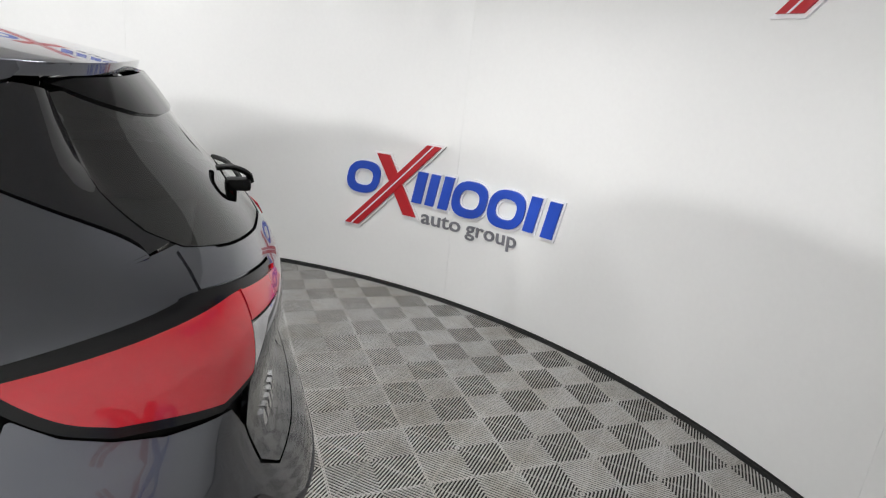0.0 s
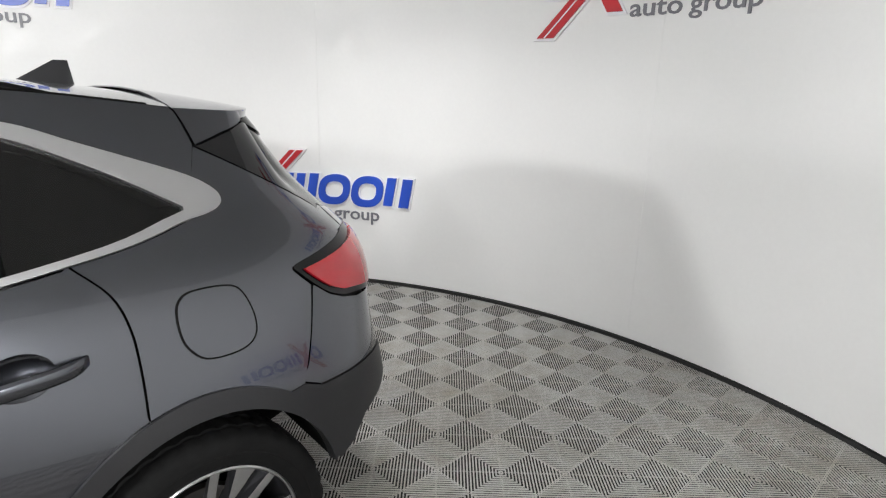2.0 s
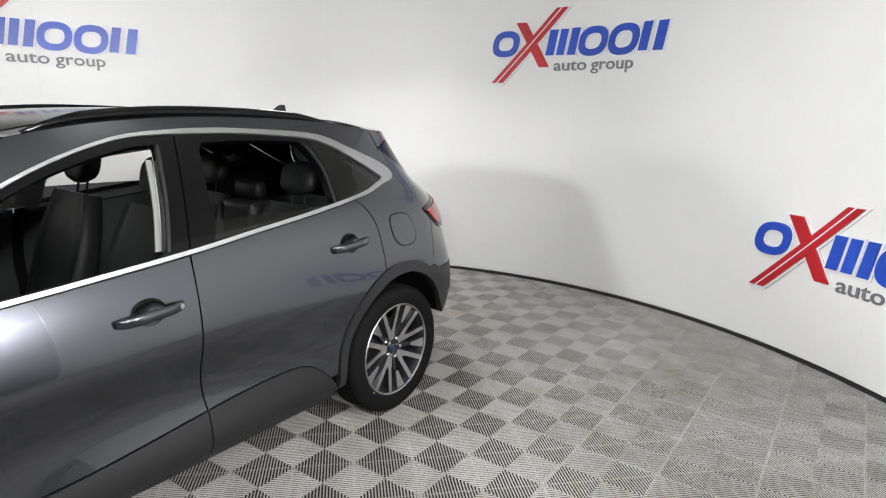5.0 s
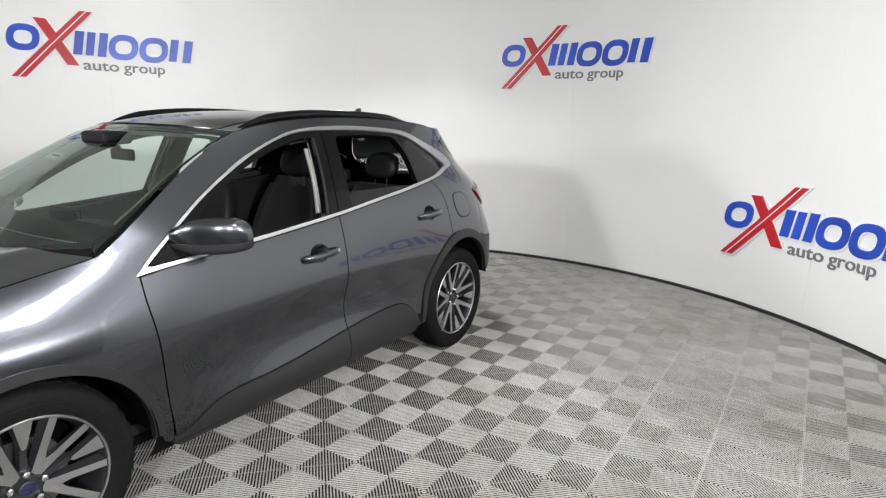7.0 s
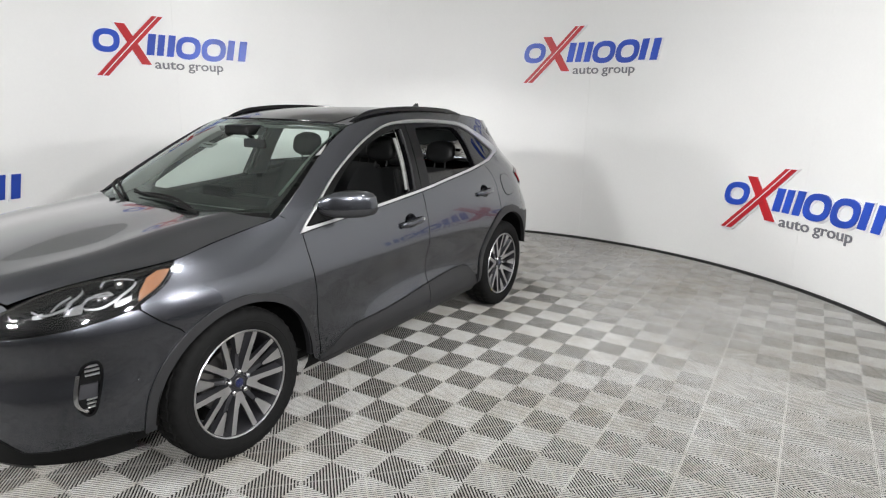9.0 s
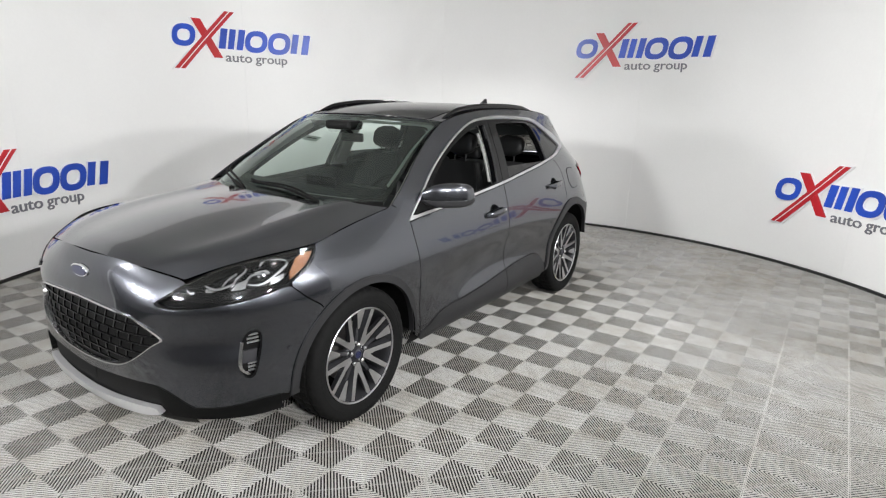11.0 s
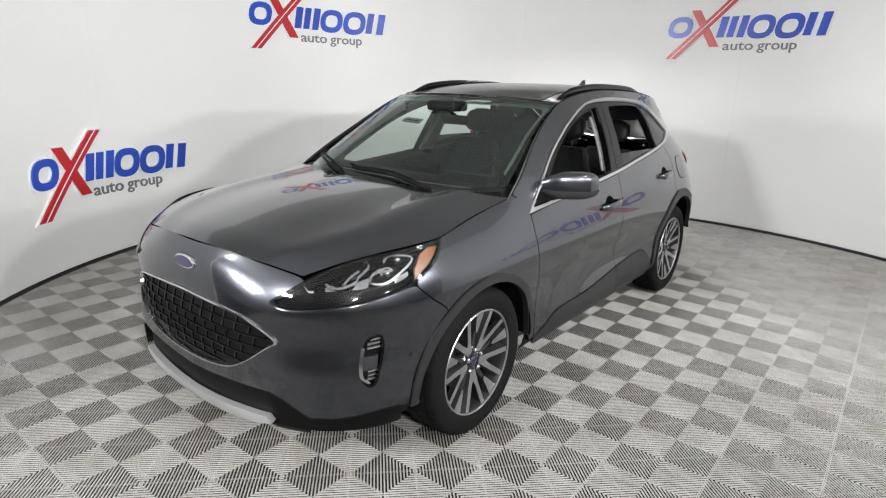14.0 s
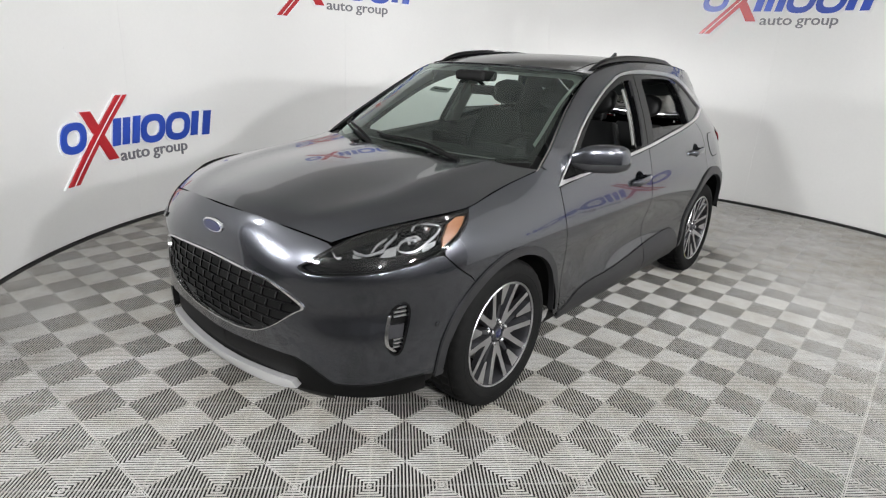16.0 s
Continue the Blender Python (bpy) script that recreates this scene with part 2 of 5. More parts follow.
# ---- wall signs ----
def extrude_poly(bm, pts, y0, y1):
    """Prism over a closed outline in (s, z); y0 front depth, y1 back depth."""
    n = len(pts)
    f = [bm.verts.new((p[0], y0, p[1])) for p in pts]
    b = [bm.verts.new((p[0], y1, p[1])) for p in pts]
    bm.faces.new(f)
    bm.faces.new(b[::-1])
    for i in range(n):
        bm.faces.new((f[i], b[i], b[(i + 1) % n], f[(i + 1) % n]))


def ring_bm(bm, cx, cz, rx, rz, w, y0, y1, lean=0.16, n=40, power=2.5):
    def at(a, ax, az):
        c, s = math.cos(a), math.sin(a)
        x = math.copysign(abs(c) ** (2 / power), c) * ax
        z = math.copysign(abs(s) ** (2 / power), s) * az
        return (cx + x + lean * z, cz + z)
    rows = [[bm.verts.new((*(lambda p: (p[0], y, p[1]))(at(2 * math.pi * i / n, rx - d, rz - d)),)) for i in range(n)] for d, y in ((0, y0), (w, y0), (w, y1), (0, y1))]
    for i in range(n):
        j = (i + 1) % n
        for k in range(4):
            l = (k + 1) % 4
            bm.faces.new((rows[k][i], rows[k][j], rows[l][j], rows[l][i]))


def bar(x0, z0, x1, z1, w, skew=0.0):
    """Outline of a slanting bar with level ends, w wide at its ends."""
    return [(x0, z0), (x0 + w, z0), (x1 + w, z1), (x1, z1)]


def bend(bm, deg, z, depth):
    """Lays (s, depth, z) geometry onto the round wall, s running to the right as seen from inside."""
    for v in bm.verts:
        s, y, h = v.co
        v.co = on_wall(deg - math.degrees(s / RAD), z + h, RAD - depth - y)


def cut_fine(bm):
    for x in [0.1 * i for i in range(-1, 19)]:
        bmesh.ops.bisect_plane(bm, geom=bm.verts[:] + bm.edges[:] + bm.faces[:], plane_co=(x, 0, 0), plane_no=(1, 0, 0))


def grow(pts, d):
    c = Vector((sum(p[0] for p in pts) / len(pts), sum(p[1] for p in pts) / len(pts)))
    out = []
    n = len(pts)
    for i in range(n):
        a, b, e = Vector(pts[i - 1]), Vector(pts[i]), Vector(pts[(i + 1) % n])
        n1 = Vector(((b - a).y, -(b - a).x)).normalized()
        n2 = Vector(((e - b).y, -(e - b).x)).normalized()
        k = (n1 + n2)
        k = k / max(k.dot(n1), 0.35) if k.length > 1e-6 else n1
        out.append((b.x + k.x * d, b.y + k.y * d))
    return out


def wall_sign(deg, z):
    """Raised sign: blue rings and upright bars, a red crossed pair of bars, grey small lettering; white board behind each."""
    sign = empty("wall_sign", Matrix.Translation(on_wall(deg, z)), "raised blue and red acrylic wall sign with grey lettering", "sign", "signs on the round wall")
    inv = sign.matrix_world.inverted()

    def add(name, bm, mat, depth, label=""):
        cut_fine(bm)
        bend(bm, deg, z, depth)
        bmesh.ops.transform(bm, matrix=inv, verts=bm.verts[:])
        return part(name, bm, mat, sign, label)

    rings = [(0.135, 0.396, 0.136, 0.121, 0.058), (1.026, 0.386, 0.139, 0.128, 0.060), (1.320, 0.383, 0.141, 0.131, 0.060)]
    for cx, cz, rx, rz, w in rings:
        bm = bmesh.new()
        ring_bm(bm, cx, cz, rx, rz, w, 0.0, 0.014)
        add("blue_ring", bm, M_BLUE, 0.012)
        bm = bmesh.new()
        ring_bm(bm, cx, cz - 0.004, rx + 0.014, rz + 0.014, w + 0.028, 0.0, 0.012)
        add("white_board", bm, M_WHITE, 0.0)
    uprights = [bar(0.551, 0.279, 0.592, 0.508, 0.080), bar(0.662, 0.279, 0.703, 0.508, 0.072), bar(0.772, 0.276, 0.816, 0.512, 0.076),
                bar(1.462, 0.278, 1.504, 0.511, 0.078), bar(1.600, 0.272, 1.642, 0.508, 0.086)]
    for i, p in enumerate(uprights):
        if p[0][1] > p[2][1]:
            p = p[::-1]
        a = sum(p[k][0] * p[(k + 1) % 4][1] - p[(k + 1) % 4][0] * p[k][1] for k in range(4))
        p = p if a > 0 else p[::-1]
        bm = bmesh.new()
        extrude_poly(bm, p, 0.0 + 0.0006 * i, 0.014)
        add("blue_bar", bm, M_BLUE, 0.012)
        bm = bmesh.new()
        q = [(x, h - 0.004) for x, h in grow(p, 0.014)]
        extrude_poly(bm, q, 0.0, 0.011 + 0.0003 * i)
        add("white_board", bm, M_WHITE, 0.0)
    back = [(0.492, 0.172), (0.596, 0.172), (0.341, 0.588), (0.237, 0.588)]
    front = [(0.0, 0.03), (0.118, 0.03), (0.759, 0.70), (0.644, 0.70)]
    for p, d in ((back, 0.014), (front, 0.018)):
        bm = bmesh.new()
        extrude_poly(bm, p, 0.0, d)
        add("red_bar", bm, M_RED, 0.014)
        bm = bmesh.new()
        extrude_poly(bm, [(x, h - 0.004) for x, h in grow(p, 0.015)], 0.0, d - 0.001)
        add("white_board", bm, M_WHITE, 0.0)
    bm = bmesh.new()
    extrude_poly(bm, [(0.050, 0.03), (0.062, 0.03), (0.706, 0.70), (0.694, 0.70)], 0.0, 0.003)
    add("white_stripe", bm, M_WHITE, 0.032)
    # small grey lettering
    for word, x0, x1 in (("auto", 0.637, 0.968), ("group", 1.012, 1.421)):
        cu = bpy.data.curves.new("lettering", "FONT")
        cu.body, cu.size, cu.extrude, cu.resolution_u, cu.offset = word, 0.165, 0.004, 3, 0.0016
        tmp = bpy.data.objects.new("lettering", cu)
        scene.collection.objects.link(tmp)
        me = bpy.data.meshes.new_from_object(tmp.evaluated_get(bpy.context.evaluated_depsgraph_get()))
        bpy.data.objects.remove(tmp)
        bm = bmesh.new()
        bm.from_mesh(me)
        bpy.data.meshes.remove(me)
        xs = [v.co.x for v in bm.verts]
        k = (x1 - x0) / (max(xs) - min(xs))
        for v in bm.verts:
            v.co = (x0 + (v.co.x - min(xs)) * k, v.co.z + 0.004, 0.138 + v.co.y * 0.90)
        add("small_lettering", bm, M_GREYTXT, 0.001, "grey lettering")
    return sign


for deg, z in ((152.0, 0.43), (190.5, 1.95), (229.3, 0.41), (267.4, 1.89), (304.8, 0.44)):
    wall_sign(deg, z)


# ---- ribbed floor tiles: 0.4 m, four diagonal-ribbed quarters ----
def tile_mesh():
    verts, faces = [], []
    D, n = 0.2 * math.sqrt(2), 20
    pitch, w = D / n, 0.0042
    h = 0.0038

    def quad_strip(ps, h0, foot):
        b = len(verts)
        verts.extend((p[0], p[1], 0.0) for p in ps)
        verts.extend((p[0], p[1], -h0) for p in foot)
        faces.append((b, b + 1, b + 2, b + 3))
        for i in range(4):
            j = (i + 1) % 4
            faces.append((b + i, b + i + 4, b + j + 4, b + j))

    for q in range(4):
        a = math.pi / 4 + q * math.pi / 2
        c, s = math.cos(a), math.sin(a)
        for k in range(n):
            d = (k + 0.5) * pitch
            d1, d2 = d - w / 2, d + w / 2
            h1, h2 = min(d1, D - d1), min(d2, D - d2)
            ps = [(d1, -h1), (d2, -h2), (d2, h2), (d1, h1)]
            # the ribs widen towards their feet
            foot = [(d1 - 0.0012, -h1), (d2 + 0.0012, -h2), (d2 + 0.0012, h2), (d1 - 0.0012, h1)]
            quad_strip([(c * x - s * y, s * x + c * y) for x, y in ps], h, [(c * x - s * y, s * x + c * y) for x, y in foot])
        # cross web under the ribs, along the quarter's diagonal
        for e in (-0.0035, 0.0015):
            b = len(verts)
            for x, y in ((0.004, e), (D - 0.004, e), (D - 0.004, e + 0.002), (0.004, e + 0.002)):
                verts.append((c * x - s * y, s * x + c * y, -0.0015))
            faces.append((b, b + 1, b + 2, b + 3))
    # thin border, so that the joints read as fine lines
    for k in range(4):
        c, s = math.cos(k * math.pi / 2), math.sin(k * math.pi / 2)
        b = len(verts)
        for x, y in ((0.1945, -0.1945), (0.1985, -0.1985), (0.1985, 0.1985), (0.1945, 0.1945)):
            verts.append((c * x - s * y, s * x + c * y, -0.0008))
        faces.append((b, b + 1, b + 2, b + 3))
    me = bpy.data.meshes.new("floor_tile")
    me.from_pydata(verts, [], faces)
    me.materials.append(M_TILE)
    return me


TILE = tile_mesh()
floor = tagged(empty("floor"), "grey ribbed interlocking plastic floor tiles in a checker of rib directions", "floor", kind="structure")
near, rest = [], []
for i in range(-20, 20):
    for j in range(-20, 22):
        x, y = 0.981 + 0.4 * i, 1.666 + 0.4 * j
        r = math.hypot(x - CX, y - CY)
        if r > RAD + 0.25 and not (x > 0.5 and y > -1.0 and x < 7.0 and y < 6.6):
            continue
        (near if r < 3.9 and len(near) < 320 else rest).append((x, y))
for x, y in near:
    ob = new("floor_tile", TILE)
    ob.location, ob.parent = (x, y, 0), floor
tv = np.array([v.co[:] for v in TILE.vertices])
tf = [tuple(p.vertices) for p in TILE.polygons]
vv, ff = [], []
for x, y in rest:
    b = len(vv)
    vv.extend(map(tuple, tv + np.array((x, y, 0))))
    ff.extend(tuple(b + i for i in f) for f in tf)
tagged(mesh_of("floor_tiles_far", vv, ff, M_TILE, parent=floor), kind="stuff")

# ---- car surfaces ----
# x forward, y to the car's left, z up; the origin lies on the floor midway between the axles.
from mathutils.geometry import delaunay_2d_cdt


class Spline:
    """Natural cubic spline through fixed knots; the values may be rows of many columns."""

    def __init__(self, knots):
        self.k = np.array(knots, float)
        n, h = len(knots), np.diff(self.k)
        A, B = np.eye(n), np.zeros((n, n))
        for i in range(1, n - 1):
            A[i, i - 1], A[i, i], A[i, i + 1] = h[i - 1], 2 * (h[i - 1] + h[i]), h[i]
            B[i, i - 1], B[i, i], B[i, i + 1] = 6 / h[i - 1], -6 / h[i - 1] - 6 / h[i], 6 / h[i]
        self.t = np.linalg.solve(A, B)

    def at(self, values, x):
        v = np.asarray(values, float)
        x = np.clip(np.asarray(x, float), self.k[0], self.k[-1])
        m = self.t @ v
        i = np.clip(np.searchsorted(self.k, x) - 1, 0, len(self.k) - 2)
        h = self.k[i + 1] - self.k[i]
        a, b = (self.k[i + 1] - x) / h, (x - self.k[i]) / h
        if v.ndim == 1:
            v0, v1, m0, m1 = v[i], v[i + 1], m[i], m[i + 1]
        else:
            c = np.arange(v.shape[1])
            v0, v1, m0, m1 = v[i, c], v[i + 1, c], m[i, c], m[i + 1, c]
        return a * v0 + b * v1 + ((a ** 3 - a) * m0 + (b ** 3 - b) * m1) * h * h / 6


def curve_fn(pts):
    """y(x) through (x, y) pairs in rising x."""
    s = Spline([p[0] for p in pts])
    v = [p[1] for p in pts]
    return lambda x: s.at(v, x)


Z_FRONT = (0.18, 0.26, 0.34, 0.45, 0.56, 0.66, 0.76, 0.86, 0.94, 1.02, 1.12)
Z_SIDE = (0.18, 0.26, 0.34, 0.45, 0.56, 0.66, 0.76, 0.86, 0.96, 1.06, 1.16, 1.28, 1.40, 1.50, 1.58, 1.64)
# stations from the middle of the nose round the left side to the middle of the tail:
# outermost plan point, inward direction, inset at each height
STATIONS = [
    ((2.300, 0.00), (-1, 0), Z_FRONT, (0.10, 0.03, 0.02, 0.015, 0.0, 0.0, 0.010, 0.025, 0.058, 0.16, 0.40)),
    ((2.292, 0.25), (-1, -0.06), Z_FRONT, (0.10, 0.03, 0.02, 0.015, 0.0, 0.0, 0.010, 0.028, 0.066, 0.17, 0.42)),
    ((2.268, 0.43), (-1, -0.2), Z_FRONT, (0.10, 0.03, 0.015, 0.008, 0.0, 0.004, 0.008, 0.036, 0.095, 0.21, 0.46)),
    ((2.205, 0.61), (-0.92, -0.4), Z_FRONT, (0.10, 0.03, 0.008, 0.0, 0.004, 0.020, 0.010, 0.042, 0.115, 0.25, 0.48)),
    ((2.085, 0.76), (-0.75, -0.66), Z_FRONT, (0.10, 0.04, 0.010, 0.0, 0.004, 0.022, 0.010, 0.036, 0.105, 0.21, 0.40)),
    ((1.920, 0.855), (-0.45, -0.9), Z_FRONT, (0.10, 0.05, 0.012, 0.0, 0.003, 0.012, 0.006, 0.026, 0.070, 0.135, 0.24)),
    ((1.700, 0.905), (-0.15, -1), Z_FRONT, (0.10, 0.06, 0.02, 0.005, 0.0, 0.0, 0.002, 0.018, 0.052, 0.100, 0.18)),
    ((1.355, 0.925), (0, -1), Z_FRONT, (0.10, 0.06, 0.03, 0.015, 0.005, 0.0, 0.003, 0.020, 0.060, 0.110, 0.19)),
    ((0.900, 0.915), (0, -1), Z_SIDE, (0.11, 0.055, 0.035, 0.03, 0.02, 0.008, 0.004, 0.018, 0.050, 0.090, 0.135, 0.195, 0.255, 0.305, 0.345, 0.375)),
    ((0.350, 0.913), (0, -1), Z_SIDE, (0.11, 0.050, 0.008, 0.018, 0.036, 0.026, 0.0, 0.010, 0.035, 0.068, 0.110, 0.165, 0.225, 0.280, 0.330, 0.37)),
    ((-0.200, 0.915), (0, -1), Z_SIDE, (0.11, 0.050, 0.004, 0.012, 0.036, 0.028, 0.002, 0.008, 0.030, 0.060, 0.098, 0.150, 0.210, 0.265, 0.315, 0.36)),
    ((-0.900, 0.925), (0, -1), Z_SIDE, (0.11, 0.06, 0.025, 0.020, 0.022, 0.010, 0.0, 0.010, 0.030, 0.058, 0.098, 0.160, 0.225, 0.280, 0.330, 0.375)),
    ((-1.355, 0.935), (0, -1), Z_SIDE, (0.11, 0.06, 0.035, 0.015, 0.005, 0.0, 0.0, 0.015, 0.045, 0.080, 0.128, 0.205, 0.275, 0.328, 0.375, 0.415)),
    ((-1.680, 0.920), (0.12, -1), Z_SIDE, (0.12, 0.075, 0.045, 0.020, 0.012, 0.008, 0.010, 0.030, 0.062, 0.100, 0.155, 0.250, 0.330, 0.390, 0.440, 0.48)),
    ((-1.930, 0.865), (0.42, -0.9), Z_SIDE, (0.16, 0.095, 0.062, 0.040, 0.036, 0.036, 0.042, 0.068, 0.105, 0.135, 0.190, 0.305, 0.400, 0.470, 0.520, 0.56)),
    ((-2.100, 0.755), (0.72, -0.7), Z_SIDE, (0.16, 0.1, 0.068, 0.046, 0.044, 0.052, 0.07, 0.09, 0.105, 0.135, 0.205, 0.34, 0.455, 0.52, 0.58, 0.62)),
    ((-2.205, 0.590), (0.9, -0.4), Z_SIDE, (0.16, 0.09, 0.055, 0.035, 0.035, 0.055, 0.088, 0.11, 0.105, 0.12, 0.19, 0.33, 0.435, 0.505, 0.57, 0.62)),
    ((-2.262, 0.330), (1, -0.12), Z_SIDE, (0.12, 0.05, 0.02, 0.0, 0.0, 0.04, 0.095, 0.115, 0.095, 0.1, 0.16, 0.275, 0.375, 0.445, 0.52, 0.58)),
    ((-2.280, 0.000), (1, 0), Z_SIDE, (0.12, 0.05, 0.02, 0.0, 0.0, 0.04, 0.095, 0.115, 0.09, 0.09, 0.145, 0.255, 0.355, 0.425, 0.5, 0.56)),
]
SB = np.array([s[0] for s in STATIONS])
SD = np.array([Vector((*s[1], 0)).normalized()[:2] for s in STATIONS])
SU = np.r_[0, np.cumsum(np.linalg.norm(np.diff(SB, axis=0), axis=1))]
ALONG = Spline(SU)
PROFILES = [(Spline(s[2]), s[3]) for s in STATIONS]


def side(u, z):
    """The body's outer skin: u metres round from the nose, z high. Rows of x, y, z."""
    u, z = np.broadcast_arrays(np.atleast_1d(np.asarray(u, float)), np.atleast_1d(np.asarray(z, float)))
    d = np.array([s.at(v, z) for s, v in PROFILES])
    inset = ALONG.at(d, u)
    bx, by = ALONG.at(SB[:, 0], u), ALONG.at(SB[:, 1], u)
    dx, dy = ALONG.at(SD[:, 0], u), ALONG.at(SD[:, 1], u)
    n = np.hypot(dx, dy)
    return np.stack([bx + dx / n * inset, by + dy / n * inset, z], 1)


def find_u(value, z, axis, lo, hi):
    us = np.linspace(SU[lo], SU[hi], 500)
    c = side(us, np.full(500, z))[:, axis]
    i = int(np.argmin(abs(c - value)))
    j = min(max(i, 1), 498)
    j = j if abs(c[j + 1] - value) < abs(c[j - 1] - value) else j - 1
    a, b = c[j], c[j + 1]
    f = 0 if abs(b - a) < 1e-9 else min(max((value - a) / (b - a), 0), 1)
    return us[j] + f * (us[j + 1] - us[j])


def sx(x, z):
    """(u, z) on the flank at that x."""
    return (find_u(x, z, 0, 4, 15), z)


def fy(y, z):
    """(u, z) on the nose at that y."""
    return (find_u(y, z, 1, 0, 6), z)


def ry(y, z):
    """(u, z) on the tail at that y."""
    return (find_u(y, z, 1, 13, 18), z)


def rounded(pts, n=6, closed=False):
    """A Catmull-Rom curve through the points."""
    p = [Vector(q) for q in pts]
    k = len(p)
    out = []
    for i in range(k if closed else k - 1):
        a = p[i - 1] if (i > 0 or closed) else p[i] * 2 - p[i + 1]
        b, c = p[i], p[(i + 1) % k]
        d = p[(i + 2) % k] if (i + 2 < k or closed) else c * 2 - b
        for s in range(n):
            t = s / n
            out.append(tuple(0.5 * ((2 * b) + (c - a) * t + (2 * a - 5 * b + 4 * c - d) * t * t + (3 * b - a - 3 * c + d) * t ** 3)))
    if not closed:
        out.append(tuple(p[-1]))
    return out


def arc(cx, cz, r, a0, a1, n=24, rz=None):
    rz = r if rz is None else rz
    return [(cx + r * math.cos(radians(a0 + (a1 - a0) * i / n)), cz + rz * math.sin(radians(a0 + (a1 - a0) * i / n))) for i in range(n + 1)]


def inside(px, py, poly):
    a = np.asarray(poly)
    b = np.roll(a, -1, 0)
    r = np.zeros(len(px), bool)
    for (x0, y0), (x1, y1) in zip(a, b):
        if y0 != y1:
            r ^= ((y0 > py) != (y1 > py)) & (px < (x1 - x0) * (py - y0) / (y1 - y0) + x0)
    return r


def tidy(poly, gap):
    """Drops doubled points and splits long edges."""
    out = []
    for i, p in enumerate(poly):
        q = poly[(i + 1) % len(poly)]
        d = math.dist(p, q)
        if d < 1e-5:
            continue
        n = max(1, int(d / gap))
        out += [(p[0] + (q[0] - p[0]) * k / n, p[1] + (q[1] - p[1]) * k / n) for k in range(n)]
    return out


def panel(name, outline, surf, mat, parent=None, step=0.035, holes=(), off=0.0, thick=0.014, mirror=True, label="", flip=False):
    """A sheet cut from a surface by an outline in its own coordinates, with returned edges; built left and right."""
    loops = [tidy(l, step) for l in (outline, *holes)]
    pts, edges = [], []
    for l in loops:
        b = len(pts)
        pts += l
        edges += [(b + i, b + (i + 1) % len(l)) for i in range(len(l))]
    o = np.array(loops[0])
    lo, hi = o.min(0), o.max(0)
    gx, gy = np.meshgrid(np.arange(lo[0] + step / 2, hi[0], step), np.arange(lo[1] + step / 2, hi[1], step))
    gx, gy = gx.ravel(), gy.ravel()
    keep = inside(gx, gy, loops[0])
    for h in loops[1:]:
        keep &= ~inside(gx, gy, h)
    g = np.stack([gx[keep], gy[keep]], 1)
    if len(g):
        border = np.array(pts)
        d = np.sqrt(((g[:, None] - border[None]) ** 2).sum(2)).min(1)
        g = g[d > step * 0.45]
    allp = [Vector(p) for p in pts] + [Vector(p) for p in g]
    v2, _, f2, *_ = delaunay_2d_cdt(allp, edges, [], 0, 1e-6)
    q = np.array([tuple(v) for v in v2])
    tri = np.array([f for f in f2 if len(f) == 3])
    c = q[tri].mean(1)
    ok = inside(c[:, 0], c[:, 1], loops[0])
    for h in loops[1:]:
        ok &= ~inside(c[:, 0], c[:, 1], h)
    tri = tri[ok]
    e = 1e-3
    p0 = surf(q[:, 0], q[:, 1])
    n = np.cross(surf(q[:, 0] + e, q[:, 1]) - surf(q[:, 0] - e, q[:, 1]), surf(q[:, 0], q[:, 1] + e) - surf(q[:, 0], q[:, 1] - e))
    n /= np.maximum(np.linalg.norm(n, axis=1), 1e-12)[:, None]
    if flip:
        n = -n
    p0 = p0 + n * off
    # the halves meet on the middle line
    mid = np.abs(p0[:, 1]) < 0.004
    if mirror:
        p0[mid, 1] = 0
        n[mid, 1] = 0
        n /= np.maximum(np.linalg.norm(n, axis=1), 1e-12)[:, None]
    # orient the triangles along the normals
    fn = np.cross(p0[tri[:, 1]] - p0[tri[:, 0]], p0[tri[:, 2]] - p0[tri[:, 0]])
    bad = (fn * n[tri[:, 0]]).sum(1) < 0
    tri[bad] = tri[bad][:, ::-1]
    # open edges, turned in
    count = {}
    for t in tri.tolist():
        for i in range(3):
            count[(t[i], t[(i + 1) % 3])] = 1
    rim = [k for k in count if (k[1], k[0]) not in count]
    verts = list(map(tuple, p0))
    faces = tri.tolist()
    norms = [tuple(n[i]) for t in faces for i in t]
    if thick:
        for a, b in rim:
            if mirror and mid[a] and mid[b]:
                continue
            k = len(verts)
            verts += [tuple(p0[a]), tuple(p0[b]), tuple(p0[b] - n[b] * thick), tuple(p0[a] - n[a] * thick)]
            faces.append([k, k + 3, k + 2, k + 1])
            en = np.cross(p0[b] - p0[a], n[a])
            en = en / max(np.linalg.norm(en), 1e-9)
            norms += [tuple(en)] * 4
    obs = []
    for s in ((1, -1) if mirror else (1,)):
        vv = [(v[0], v[1] * s, v[2]) for v in verts]
        ff = faces if s > 0 else [f[::-1] for f in faces]
        nn = norms
        if s < 0:
            nn, k = [], 0
            for f in faces:
                nn += [(a[0], -a[1], a[2]) for a in norms[k:k + len(f)][::-1]]
                k += len(f)
        me = bpy.data.meshes.new(name)
        me.from_pydata(vv, [], ff)
        me.materials.append(mat)
        me.shade_smooth()
        me.normals_split_custom_set(nn)
        ob = new(name, me)
        ob.parent = parent
        if label:
            ob["label"] = label
        obs.append(ob)
    return obs


